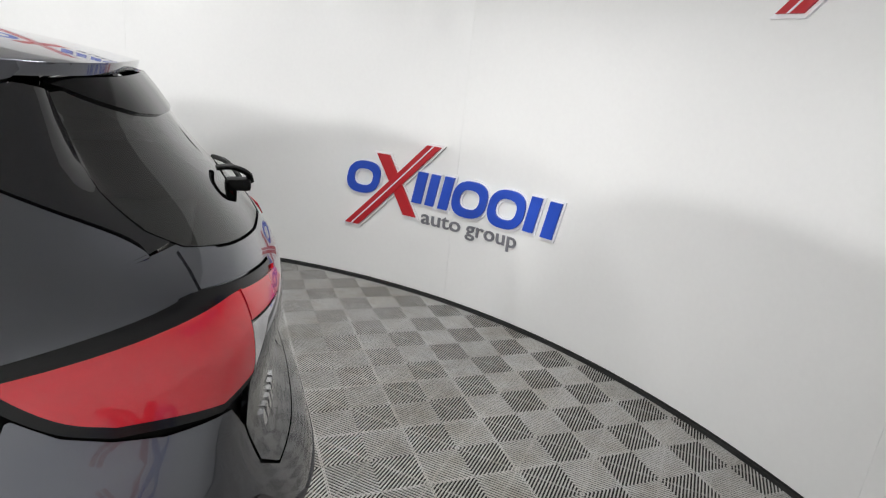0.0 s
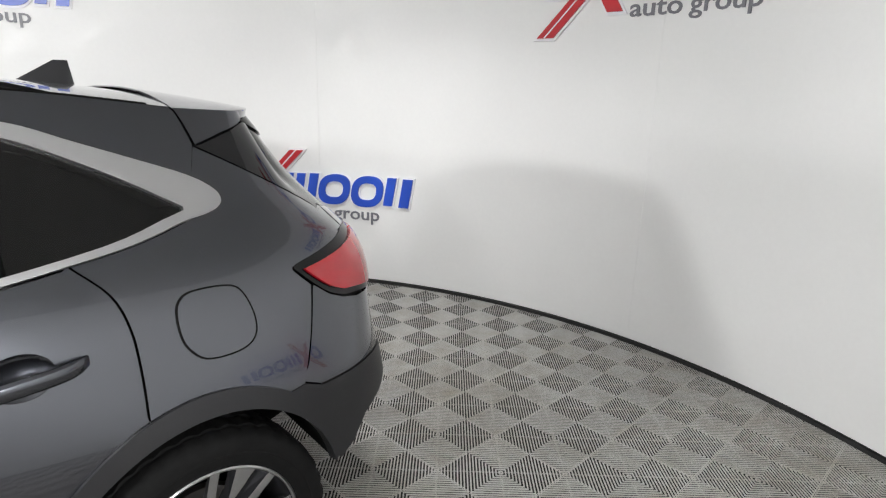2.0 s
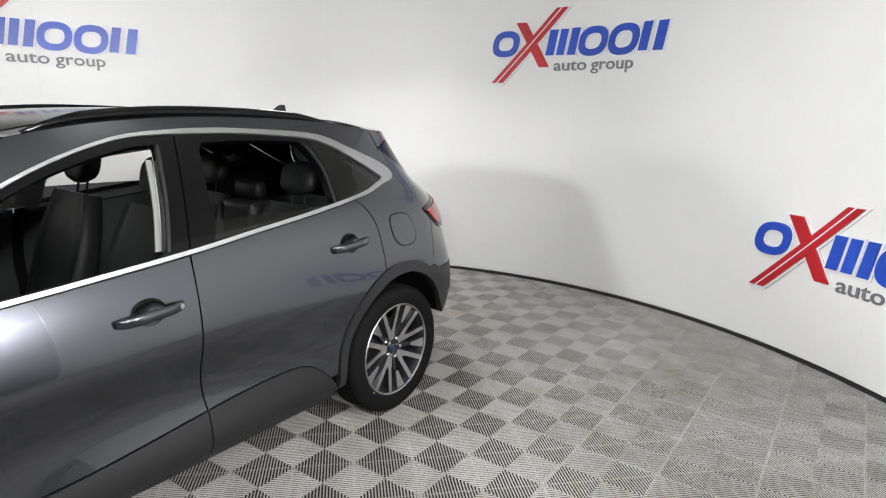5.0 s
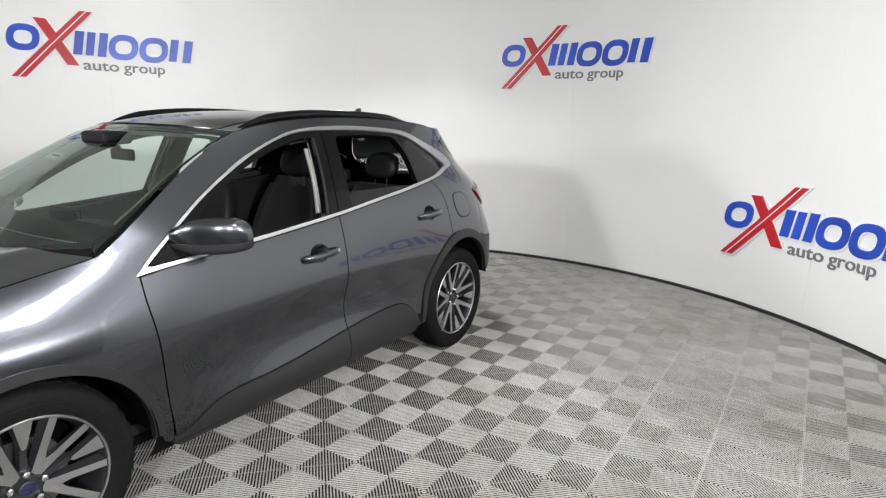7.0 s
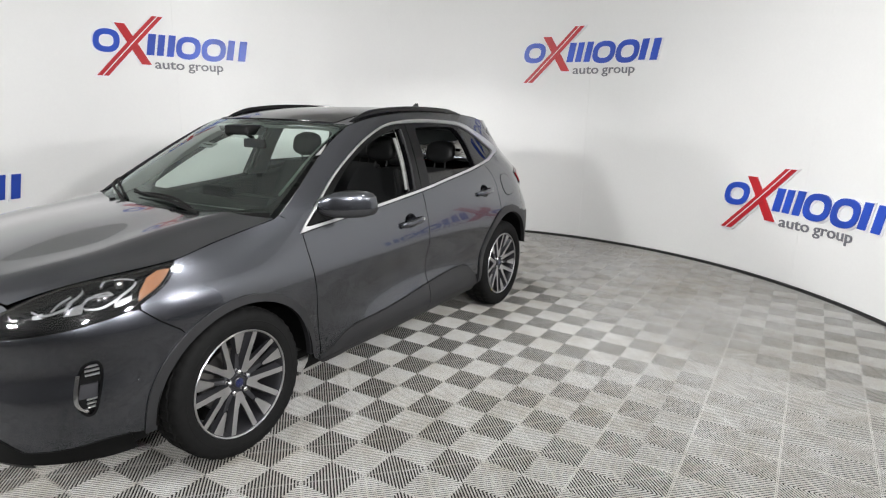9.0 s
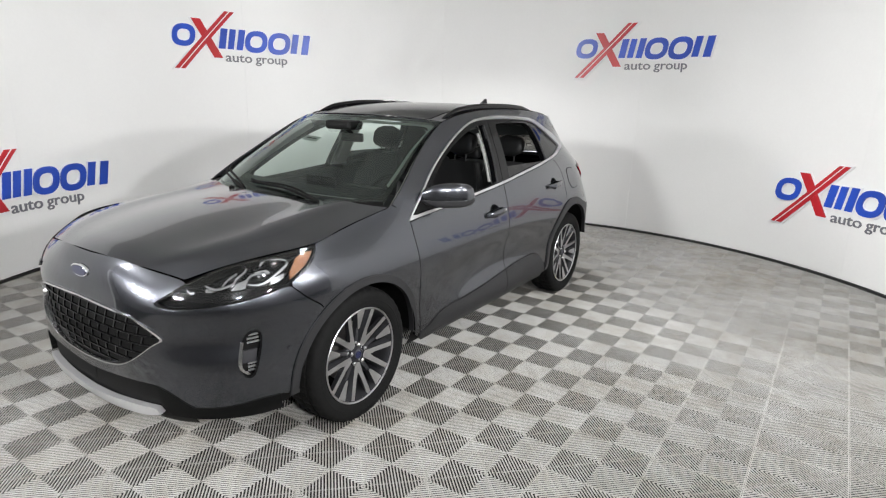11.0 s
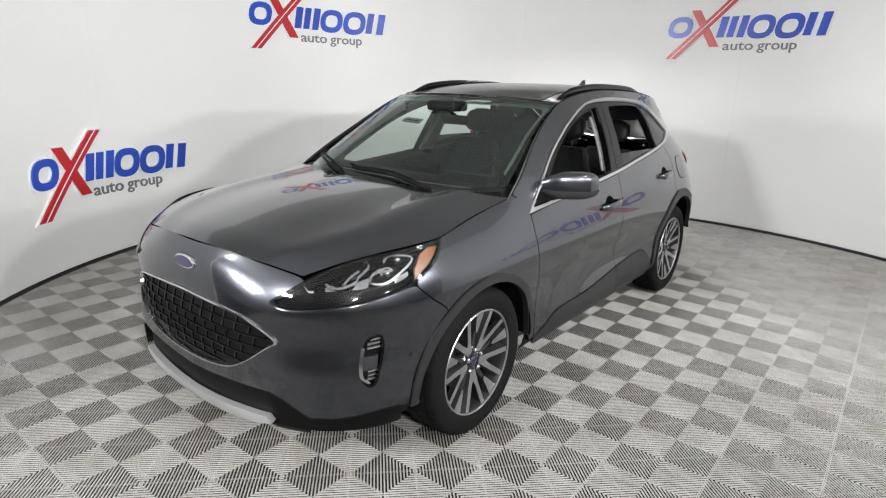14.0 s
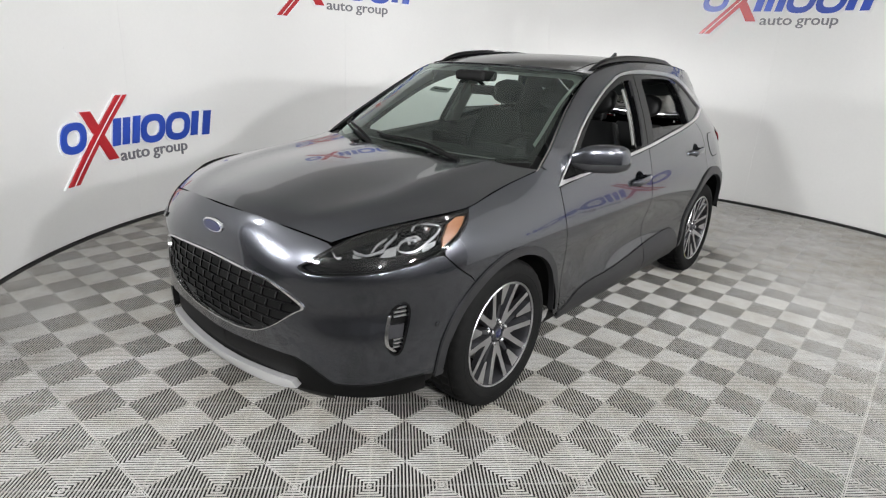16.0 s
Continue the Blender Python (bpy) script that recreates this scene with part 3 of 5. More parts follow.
def tube(name, pts, r, mat, parent=None, seg=8, flat=1.0, label="", closed=False):
    """A rod along points; flat squashes it upright."""
    bm = bmesh.new()
    p = [Vector(q) for q in pts]
    rings = []
    for i, q in enumerate(p):
        a = p[i - 1] if i > 0 or closed else q
        b = p[(i + 1) % len(p)] if i < len(p) - 1 or closed else q
        d = (b - a).normalized()
        up = Vector((0, 0, 1)) if abs(d.z) < 0.9 else Vector((0, 1, 0))
        s = d.cross(up).normalized()
        w = s.cross(d)
        rr = r[i] if isinstance(r, (list, tuple)) else r
        rings.append([bm.verts.new(q + s * rr * math.cos(2 * math.pi * k / seg) + w * rr * flat * math.sin(2 * math.pi * k / seg)) for k in range(seg)])
    n = len(rings)
    for i in range(n if closed else n - 1):
        for k in range(seg):
            bm.faces.new((rings[i][k], rings[i][(k + 1) % seg], rings[(i + 1) % n][(k + 1) % seg], rings[(i + 1) % n][k]))
    if not closed:
        bm.faces.new(rings[0][::-1])
        bm.faces.new(rings[-1])
    bmesh.ops.recalc_face_normals(bm, faces=bm.faces[:])
    return part(name, bm, mat, parent, label, smooth=True, edge_split=50)


def lathe(bm, prof, seg=48, a0=0.0, a1=360.0):
    """Turns (radius, depth) pairs round the y axis."""
    full = a1 - a0 >= 359.9
    n = seg if full else seg + 1
    rows = []
    for r, y in prof:
        rows.append([bm.verts.new((r * math.cos(radians(a0 + (a1 - a0) * i / seg)), y, r * math.sin(radians(a0 + (a1 - a0) * i / seg)))) for i in range(n)])
    for i in range(len(rows) - 1):
        for k in range(n if full else n - 1):
            bm.faces.new((rows[i][k], rows[i][(k + 1) % n], rows[i + 1][(k + 1) % n], rows[i + 1][k]))
    return rows


def loft(bm, rings, close=True, caps=True):
    rows = [[bm.verts.new(v) for v in r] for r in rings]
    n = len(rows[0])
    for a, b in zip(rows, rows[1:]):
        for k in range(n if close else n - 1):
            bm.faces.new((a[k], a[(k + 1) % n], b[(k + 1) % n], b[k]))
    if caps:
        bm.faces.new(rows[0][::-1])
        bm.faces.new(rows[-1])
    bmesh.ops.recalc_face_normals(bm, faces=bm.faces[:])
    return rows

# ---- the car ----
car = empty("car", label="dark grey metallic compact crossover with lowered windows, parked on ribbed tiles", category="car")
WF, WR, WZ = 1.355, -1.355, 0.362
# wheel arches: half width and height of the opening and of its moulding
ARCH = {WF: ((0.432, 0.398), (0.474, 0.436)), WR: ((0.422, 0.448), (0.465, 0.506))}


def lip(xw, k, a0, a1, n=24, grow=0.0):
    rx, rz = ARCH[xw][k]
    pts = arc(xw, WZ, rx + grow, a0, a1, n, rz + grow)
    # the rear arch hugs the tyre more closely behind it
    return [(x if xw > 0 or x > xw else xw + (x - xw) * 0.955, z) for x, z in pts]


def flank(pts):
    return [sx(x, z) for x, z in pts]


def nose(pts):
    return [fy(y, z) for y, z in pts]


def tail(pts):
    return [ry(y, z) for y, z in pts]


BELT = [(0.90, 1.000), (0.79, 1.014), (0.39, 1.045), (0.2, 1.060), (-0.21, 1.098), (-0.506, 1.135), (-0.865, 1.176), (-1.115, 1.208)]
belt_z = curve_fn(BELT[::-1])
DOOR_FRONT = [(0.905, 0.995), (0.905, 0.90), (0.887, 0.76), (0.862, 0.56), (0.842, 0.40), (0.838, 0.315)]
DOOR_SPLIT = [(-0.195, 1.095), (-0.188, 0.92), (-0.178, 0.70), (-0.183, 0.55), (-0.195, 0.46)]
DOOR_REAR = [(-1.128, 1.213), (-1.195, 1.140), (-1.220, 1.06), (-1.224, 0.965), (-1.220, 0.862)]
ROCKER = [(0.838, 0.315), (0.765, 0.335), (0.694, 0.378), (0.593, 0.412), (0.439, 0.424), (0.27, 0.434), (-0.128, 0.474), (-0.413, 0.500), (-0.60, 0.505), (-0.74, 0.470), (-0.835, 0.385)]
rock_z = curve_fn(ROCKER[::-1])
G = 0.003


def cup_line(xc, zc):
    """Outline of the finger cup behind a door handle."""
    return flank([(xc + 0.064 * math.cos(a), zc + 0.047 * math.sin(a)) for a in np.linspace(0, 2 * math.pi, 32, endpoint=False)])


# front door
d = [(x, belt_z(x) - G) for x in np.linspace(0.90, -0.192 + 0.0, 24)]
d += rounded([(x + G, z) for x, z in DOOR_SPLIT[1:]], 4)
d += [(x, rock_z(x) + G) for x in np.linspace(-0.190, 0.83, 26)]
d += rounded([(x - G, z) for x, z in DOOR_FRONT[::-1][1:]], 4)
panel("front_door", flank(d), side, M_PAINT, car, holes=[cup_line(0.0, 0.934)])
# rear door
ang = 73.0
d = [(x, belt_z(x) - G) for x in np.linspace(-0.199, -1.115, 20)]
d += rounded([(x + G, z) for x, z in DOOR_REAR], 4)
d += lip(WR, 1, ang, 3, 16, -0.01)
d += [(x, rock_z(x) + G) for x in np.linspace(-0.835, -0.20, 16)]
d += rounded([(x - G, z) for x, z in DOOR_SPLIT[::-1]], 4)[:-1]
panel("rear_door", flank(d), side, M_PAINT, car, holes=[cup_line(-1.0, 1.019)])
# dark cladding along the sill
d = [(x, rock_z(x) - G) for x in np.linspace(0.838, -0.19 + G, 24)] + [(-0.19 + G, 0.30), (0.838, 0.292)]
panel("front_door_cladding", flank(d), side, M_CLAD, car, off=0.006)
d = [(x, rock_z(x) - G) for x in np.linspace(-0.19 - G, -0.835, 16)] + [(-0.90, 0.30), (-0.19 - G, 0.30)]
panel("rear_door_cladding", flank(d), side, M_CLAD, car, off=0.006)
panel("sill", flank([(0.84, 0.284), (-0.19, 0.294), (-0.88, 0.294), (-0.87, 0.255), (0.80, 0.255)]), side, M_CLAD, car, off=0.002)
# front wing
HOOD_EDGE = [(1.60, 1.005), (1.45, 1.028), (1.25, 1.056), (1.10, 1.078), (1.02, 1.092)]
a_end = 53
d = rounded(HOOD_EDGE, 4) + [(0.965, 1.085), (0.930, 1.030), (0.911, 1.0)]
d += rounded([(x + G, z) for x, z in DOOR_FRONT], 4)
d += [(0.842, 0.295), (0.880, 0.315)] + lip(WF, 1, 182, a_end, 28, -0.01)
LAMP_TAIL = [(1.788, 0.872), (1.70, 0.918), (1.648, 0.957), (1.605, 1.003)]
d += [(1.654, 0.738), (1.729, 0.793), (1.792, 0.853)] + rounded(LAMP_TAIL, 4)
panel("front_wing", flank(d), side, M_PAINT, car)
# the wing's upper rear corner, under the bonnet's and pillar's shut lines
panel("wing_corner", flank([(1.06, 1.065), (1.03, 1.092), (0.985, 1.112), (0.945, 1.100), (0.905, 1.030), (0.95, 1.00), (1.05, 1.03)]), side, M_PAINT, car, off=-0.005, thick=0)
# wheel arch mouldings and liners
for xw, a0, a1 in ((WF, -3, 181), (WR, -6, 163)):
    ring = lip(xw, 1, a0, a1, 44) + lip(xw, 0, a1, a0, 44)
    rx, rz = ARCH[xw][0]
    panel("wheel_arch_moulding", flank(ring), side, M_CLAD, car, off=0.010, thick=0.03)
    bm = bmesh.new()
    lathe(bm, [(0.02, 0.365), (rx + 0.03, 0.36), (rx + 0.006, -0.02)], 40, 0, 180 if xw > 0 else 165)
    bmesh.ops.scale(bm, vec=(1, 1, rz / rx), verts=bm.verts[:])
    for v in bm.verts:
        if xw < 0 and v.co.x < 0:
            v.co.x *= 0.955
    for s in (1, -1):
        b2 = bm.copy()
        bmesh.ops.transform(b2, matrix=Matrix.Translation((xw, s * 0.885, WZ)) @ Matrix.Diagonal((1, -s, 1, 1)), verts=b2.verts[:])
        part("wheel_arch_liner", b2, M_BLACK, car, smooth=True)
    bm.free()

# chrome window surround
CH_TOP = [(0.918, 1.004), (0.845, 1.066), (0.751, 1.136), (0.585, 1.245), (0.407, 1.346), (0.213, 1.440), (0.009, 1.511), (-0.157, 1.542), (-0.42, 1.557), (-0.66, 1.553), (-0.95, 1.537), (-1.087, 1.514), (-1.195, 1.474), (-1.315, 1.422), (-1.437, 1.366), (-1.518, 1.316)]
CH_LOW = [(-1.518, 1.304), (-1.41, 1.268), (-1.30, 1.240), (-1.19, 1.221), (-0.865, 1.179), (-0.506, 1.138), (-0.21, 1.101), (0.2, 1.063), (0.39, 1.048), (0.79, 1.017), (0.918, 1.003)]
IN_TOP = [(0.872, 1.031), (0.742, 1.128), (0.577, 1.237), (0.400, 1.337), (0.209, 1.430), (0.005, 1.500), (-0.16, 1.529), (-0.42, 1.536), (-0.66, 1.532), (-0.95, 1.512), (-1.07, 1.483), (-1.17, 1.440), (-1.289, 1.378), (-1.416, 1.302)]
IN_LOW = [(-1.416, 1.293), (-1.359, 1.279), (-1.205, 1.240), (-0.865, 1.195), (-0.506, 1.153), (-0.21, 1.116), (0.2, 1.078), (0.39, 1.063), (0.80, 1.031), (0.855, 1.028)]
chrome_out = rounded(CH_TOP[:-3] + [(-1.318, 1.428), (-1.440, 1.381), (-1.500, 1.348), (-1.528, 1.318), (-1.519, 1.293), (-1.475, 1.278)] + CH_LOW[1:], 5)
chrome_in = rounded(IN_TOP, 5) + rounded(IN_LOW, 4)
panel("window_surround", flank(chrome_out), side, M_CHROME, car, holes=[flank(chrome_in)], off=0.004, step=0.05, label="satin chrome window surround")

in_top = curve_fn([p for p in IN_TOP[::-1]])
in_low = curve_fn([p for p in IN_LOW[1:-1]])
# window openings
open_f = rounded([(0.775, 1.052), (0.61, 1.172), (0.44, 1.285), (0.27, 1.375), (0.10, 1.440), (-0.08, 1.487), (-0.195, 1.500)], 5) + rounded([(-0.20, 1.49), (-0.16, 1.30), (-0.115, 1.122)], 4) + [(x, in_low(x) + 0.006) for x in np.linspace(-0.10, 0.75, 12)]
open_r = rounded([(-0.375, 1.475), (-0.39, 1.495), (-0.42, 1.505), (-0.66, 1.508), (-0.88, 1.498), (-0.92, 1.475), (-0.965, 1.41), (-0.985, 1.34), (-0.978, 1.208)], 4) + [(x, in_low(x) + 0.006) for x in np.linspace(-0.965, -0.31, 10)]
split_top, split_low = (-0.29, 1.53), (-0.205, 1.115)
fr = [(x, in_top(x)) for x in np.linspace(0.85, split_top[0] + G, 40)] + [(split_low[0] + G, 1.117)] + [(x, in_low(x)) for x in np.linspace(-0.198, 0.83, 16)]
panel("front_window_frame", flank(fr), side, M_GLOSS, car, holes=[flank(open_f)], off=-0.006, thick=0.035)
rr = [(x, in_top(x)) for x in np.linspace(split_top[0] - G, -0.962, 20)] + [(-1.012, 1.36), (-1.012, 1.215)] + [(x, in_low(x)) for x in np.linspace(-1.01, split_low[0] - G, 14)]
panel("rear_window_frame", flank(rr), side, M_GLOSS, car, holes=[flank(open_r)], off=-0.006, thick=0.035)
qq = [(x, in_top(x)) for x in np.linspace(-0.970, -1.413, 16)] + [(x, in_low(x)) for x in np.linspace(-1.40, -1.018, 8)] + [(-1.018, 1.36)]
panel("quarter_window", flank(qq), side, M_TINTGLASS, car, off=-0.008, thick=0.004, label="dark tinted fixed quarter window")
panel("quarter_window_backing", flank(qq), side, M_BLACK, car, off=-0.06, thick=0)
lo = [(x, in_low(x) + 0.002) for x in np.linspace(-0.985, -0.30, 12)]
panel("rear_door_glass", flank(lo + [(-0.31, 1.212), (-0.65, 1.212), (-0.985, 1.207)]), side, M_TINTGLASS, car, off=-0.018, thick=0.004, label="lowered dark tinted door glass")
# bright seals beside the openings
for nm, pp in (("front_window_seal", [(-0.205, 1.495), (-0.168, 1.30), (-0.122, 1.12)]), ("rear_window_seal", [(-0.935, 1.478), (-0.975, 1.41), (-0.994, 1.34), (-0.987, 1.205)])):
    c = rounded(pp, 6)
    w = 0.006
    panel(nm, flank([(x + w, z) for x, z in c] + [(x - w, z) for x, z in c[::-1]]), side, M_CLAD, car, off=0.003, thick=0.02)

# roof side and A-pillar in body colour
WS_EDGE = [(1.000, 1.104), (0.80, 1.236), (0.60, 1.362), (0.45, 1.447), (0.36, 1.492), (0.27, 1.528)]
ROOF_EDGE = [(0.27, 1.528), (0.10, 1.560), (-0.10, 1.584), (-0.40, 1.602), (-0.80, 1.600), (-1.10, 1.586), (-1.30, 1.567), (-1.455, 1.549)]
d = rounded(WS_EDGE, 4) + rounded(ROOF_EDGE, 4)
d += rounded([(-1.468, 1.538), (-1.479, 1.505), (-1.494, 1.452)], 4)
d += [(-1.4700, 1.3850)]
d += rounded([(x, z + G) for x, z in CH_TOP[::-1]][1:], 5)
d += [(0.935, 1.035), (0.966, 1.082)]
panel("roof_side", flank(d), side, M_PAINT, car)
# rear quarter
TAIL_EDGE = [(-1.494, 1.446), (-1.60, 1.392), (-1.75, 1.312), (-1.86, 1.252), (-1.915, 1.215)]
LAMP_T = [(-1.975, 1.150), (-1.92, 1.140), (-1.80, 1.126), (-1.71, 1.115), (-1.682, 1.108)]
LAMP_B = [(-1.680, 1.102), (-1.735, 1.052), (-1.80, 1.005), (-1.868, 0.975)]
d = rounded([(x - G, z) for x, z in DOOR_REAR[::-1]], 4) + [(-1.135, 1.211)]
d += [(x, z - G) for x, z in rounded(CH_LOW[::-1], 4) if x < -1.14] + [(-1.528, 1.310)]
d += [(-1.512, 1.329), (-1.4385, 1.3700), (-1.4705, 1.3845)] + rounded(TAIL_EDGE, 4)
d0, d = flank(d) + tail([(0.600, 1.212), (0.530, 1.214), (0.584, 1.153)]), []
d += rounded(LAMP_T, 3) + [(-1.677, 1.098), (-1.730, 1.046)] + [(-1.700, 0.955), (-1.655, 0.845)]
a_q = 124.0
d += [(-1.63, 0.78)] + lip(WR, 1, a_q, ang, 16, -0.01)
panel("rear_quarter", d0 + flank(d), side, M_PAINT, car)
# fuel flap, set just proud with a dark seam round it
F_MID = [(-1.328, 1.065), (-1.340, 1.094), (-1.372, 1.109), (-1.450, 1.107), (-1.495, 1.090), (-1.517, 1.035), (-1.516, 0.985), (-1.490, 0.957), (-1.44, 0.947), (-1.375, 0.953), (-1.340, 0.985), (-1.328, 1.02)]
c = Vector((-1.422, 1.028))
fl = rounded(F_MID, 4, closed=True)
panel("fuel_flap_seam", flank([tuple(c + (Vector(p) - c) * 1.055) for p in fl]), side, M_BLACK, car, off=0.0012, thick=0.001)
panel("fuel_flap", flank(fl), side, M_PAINT, car, off=0.0028, thick=0.002)

# tail lamp wrapping round the corner
lamp = flank(rounded(LAMP_B[::-1], 4)[0:] + rounded(LAMP_T[::-1], 4)) + tail([(0.58, 1.150), (0.47, 1.135), (0.30, 1.118), (0.30, 1.065), (0.50, 1.035), (0.60, 0.965), (0.68, 0.945)])
panel("tail_lamp_housing", lamp, side, M_GLOSS, car, off=0.004)


def shrink(poly, d):
    """An outline moved inwards."""
    a = np.array(tidy(poly, 0.03))
    area = sum(a[i][0] * a[(i + 1) % len(a)][1] - a[(i + 1) % len(a)][0] * a[i][1] for i in range(len(a)))
    t = np.roll(a, -1, 0) - np.roll(a, 1, 0)
    t /= np.maximum(np.linalg.norm(t, axis=1), 1e-9)[:, None]
    n = np.stack([-t[:, 1], t[:, 0]], 1) * (1 if area > 0 else -1)
    q = a + n * d
    far = np.sqrt(((q[:, None] - a[None]) ** 2).sum(2)).min(1) > d * 0.93
    return [tuple(p) for p, k in zip(q, far) if k]


u_cut = ry(0.59, 1.0)[0]
u_tip = sx(-1.68, 1.1)[0]
red = [(u, min(z, 1.092 + 0.055 * (u - u_tip))) for u, z in shrink(lamp, 0.018)]
panel("red_lens", [(min(p[0], u_cut - 0.003 + (p[1] - 1.0) * 0.45), p[1]) for p in red], side, M_REDLENS, car, off=0.011, label="glossy red tail lens")
panel("clear_lens", [(max(p[0], u_cut + (p[1] - 1.0) * 0.45), min(p[1], 1.066)) for p in red], side, M_CLEARLENS, car, off=0.011, label="clear reversing lens")
panel("red_strip", [(max(p[0], u_cut + (p[1] - 1.0) * 0.45 + 0.004), max(p[1], 1.071)) for p in red], side, M_REDLENS, car, off=0.011, label="red strip over the clear lens")
# rear bumper, dark lower part, tailgate
side_b = flank([(-1.736, 1.040), (-1.706, 0.955), (-1.661, 0.845), (-1.632, 0.806)])
d = side_b
d += flank([(-1.70, 0.774), (-1.80, 0.768), (-1.93, 0.760)]) + tail([(0.70, 0.745), (0.64, 0.715), (0.56, 0.60), (0.45, 0.56), (0.2, 0.55), (0.001, 0.55), (0.001, 0.69), (0.35, 0.69), (0.53, 0.70), (0.60, 0.76), (0.625, 0.87), (0.66, 0.935)])
d += [sx(-1.94, 0.948)] + flank([(-1.866, 0.969), (-1.80, 0.999), (-1.742, 1.042)])
panel("rear_bumper", d, side, M_PAINT, car)
d = [sx(-1.635, 0.797)] + [sx(x, z) for x, z in lip(WR, 1, a_q - 4, 166, 12, -0.012)] + flank([(-1.83, 0.505), (-1.90, 0.570)]) + tail([(0.70, 0.61), (0.6, 0.575), (0.3, 0.52), (0.001, 0.50), (0.001, 0.545), (0.2, 0.545), (0.45, 0.555), (0.555, 0.610), (0.635, 0.71), (0.70, 0.740)]) + flank([(-1.93, 0.755), (-1.80, 0.763), (-1.70, 0.769)])
panel("rear_valance", d, side, M_CLAD, car, off=0.003)
d = tail([(0.001, 0.695), (0.34, 0.695), (0.525, 0.705), (0.592, 0.765), (0.618, 0.87), (0.60, 0.955), (0.50, 1.03), (0.29, 1.06), (0.29, 1.122), (0.46, 1.14), (0.577, 1.152), (0.522, 1.212), (0.40, 1.185), (0.2, 1.165), (0.001, 1.16)])
panel("tailgate", d, side, M_PAINT, car)
d = tail([(0.001, 1.166), (0.2, 1.171), (0.40, 1.191), (0.50, 1.215), (0.515, 1.25), (0.49, 1.32), (0.44, 1.41), (0.40, 1.48), (0.2, 1.50), (0.001, 1.505)])
panel("rear_window", d, side, M_REARGLASS, car, off=-0.002, thick=0.005, label="dark tinted tailgate window")
d = [sx(x, z + 0.005) for x, z in rounded(TAIL_EDGE, 4)] + tail([(0.612, 1.214), (0.545, 1.222), (0.512, 1.226), (0.522, 1.25), (0.495, 1.32), (0.445, 1.41), (0.405, 1.48)]) + flank([(-1.702, 1.502), (-1.60, 1.473), (-1.508, 1.447)])
panel("rear_pillar_trim", d, side, M_PRIVACY, car, off=0.0)
# gloss trim closing the space between the spoiler and the window, over the brake lamp
d = tail([(0.001, 1.425), (0.15, 1.428), (0.27, 1.440), (0.345, 1.462), (0.385, 1.490), (0.39, 1.505), (0.2, 1.510), (0.001, 1.513)])
panel("spoiler_trim", d, side, M_GLOSS, car, off=0.005, thick=0.01, label="gloss black trim under the spoiler")
# dark inner shell behind the panel gaps
hole_f = [sx(x, z) for x, z in lip(WF, 0, 0, 355, 60, 0.02)]
hole_r = [sx(x, z) for x, z in lip(WR, 0, 0, 355, 60, 0.02)]
top = [sx(x, belt_z(max(x, -1.115)) - 0.02 + (0.0 if x > -1.06 else (-1.06 - x) * 0.12)) for x in np.linspace(0.9, -1.9, 40)]
d = nose([(0.001, 0.26), (0.001, 0.86), (0.4, 0.86)]) + [sx(1.85, 0.88), sx(1.6, 0.97), sx(1.0, 1.04)] + top + tail([(0.5, 1.12), (0.001, 1.1), (0.001, 0.54), (0.6, 0.62)]) + [sx(-1.86, 0.60), sx(-1.80, 0.52), sx(-0.9, 0.26), sx(0.9, 0.24), sx(1.8, 0.28)]
panel("inner_shell", d, side, M_BLACK, car, holes=[hole_f, hole_r], off=-0.022, thick=0, step=0.06)
bm = bmesh.new()
box_bm(bm, (-1.62, -0.66, 0.215), (1.85, 0.66, 0.27), 0.02)
part("underbody", bm, M_BLACK, car)

# ---- bonnet, windscreen, roof: patches over half the width, mirrored ----
EDGE3 = [np.array([2.128, 0.585, 0.905])] + [side(*sx(x, z))[0] for x, z in ((1.99, 0.938), (1.80, 0.970), *HOOD_EDGE)]
EDGE3[1][1], EDGE3[2][1] = 0.683, 0.775
EDGE3[1][2], EDGE3[2][2] = 0.955, 0.988
es = np.linspace(0, 1, len(EDGE3))
edge_sp = Spline(es)
EDGE3 = np.array(EDGE3)
hood_cx = curve_fn([(0, 2.225), (0.2, 2.06), (0.5, 1.72), (0.8, 1.40), (1, 1.245)])
hood_cz = curve_fn([(0, 0.955), (0.08, 0.985), (0.2, 1.012), (0.5, 1.073), (0.8, 1.107), (1, 1.117)])


def hood(s, v):
    s, v = np.asarray(s, float), np.abs(np.asarray(v, float))
    ex, ey, ez = (edge_sp.at(EDGE3[:, k], s) for k in range(3))
    x = ex + (hood_cx(s) - ex) * (1 - v ** 2)
    z = ez + (hood_cz(s) - ez) * (1 - v ** 2.3) + 0.012 * np.exp(-((v - 0.70) / 0.10) ** 2) * np.clip(s * 2, 0, 1) - 0.006 * np.exp(-((v - 0.45) / 0.2) ** 2)
    return np.stack([x, ey * np.sign(v + 1e-9) * v, z], 1)


panel("bonnet", [(s, 0.0005) for s in np.linspace(0.008, 0.985, 20)] + [(0.985, v) for v in np.linspace(0.05, 0.985, 12)] + [(s, 0.990) for s in np.linspace(0.96, 0.008, 24)] + [(0.008, v) for v in np.linspace(0.95, 0.05, 12)], hood, M_PAINT, car, step=0.05, thick=0.012, flip=True)

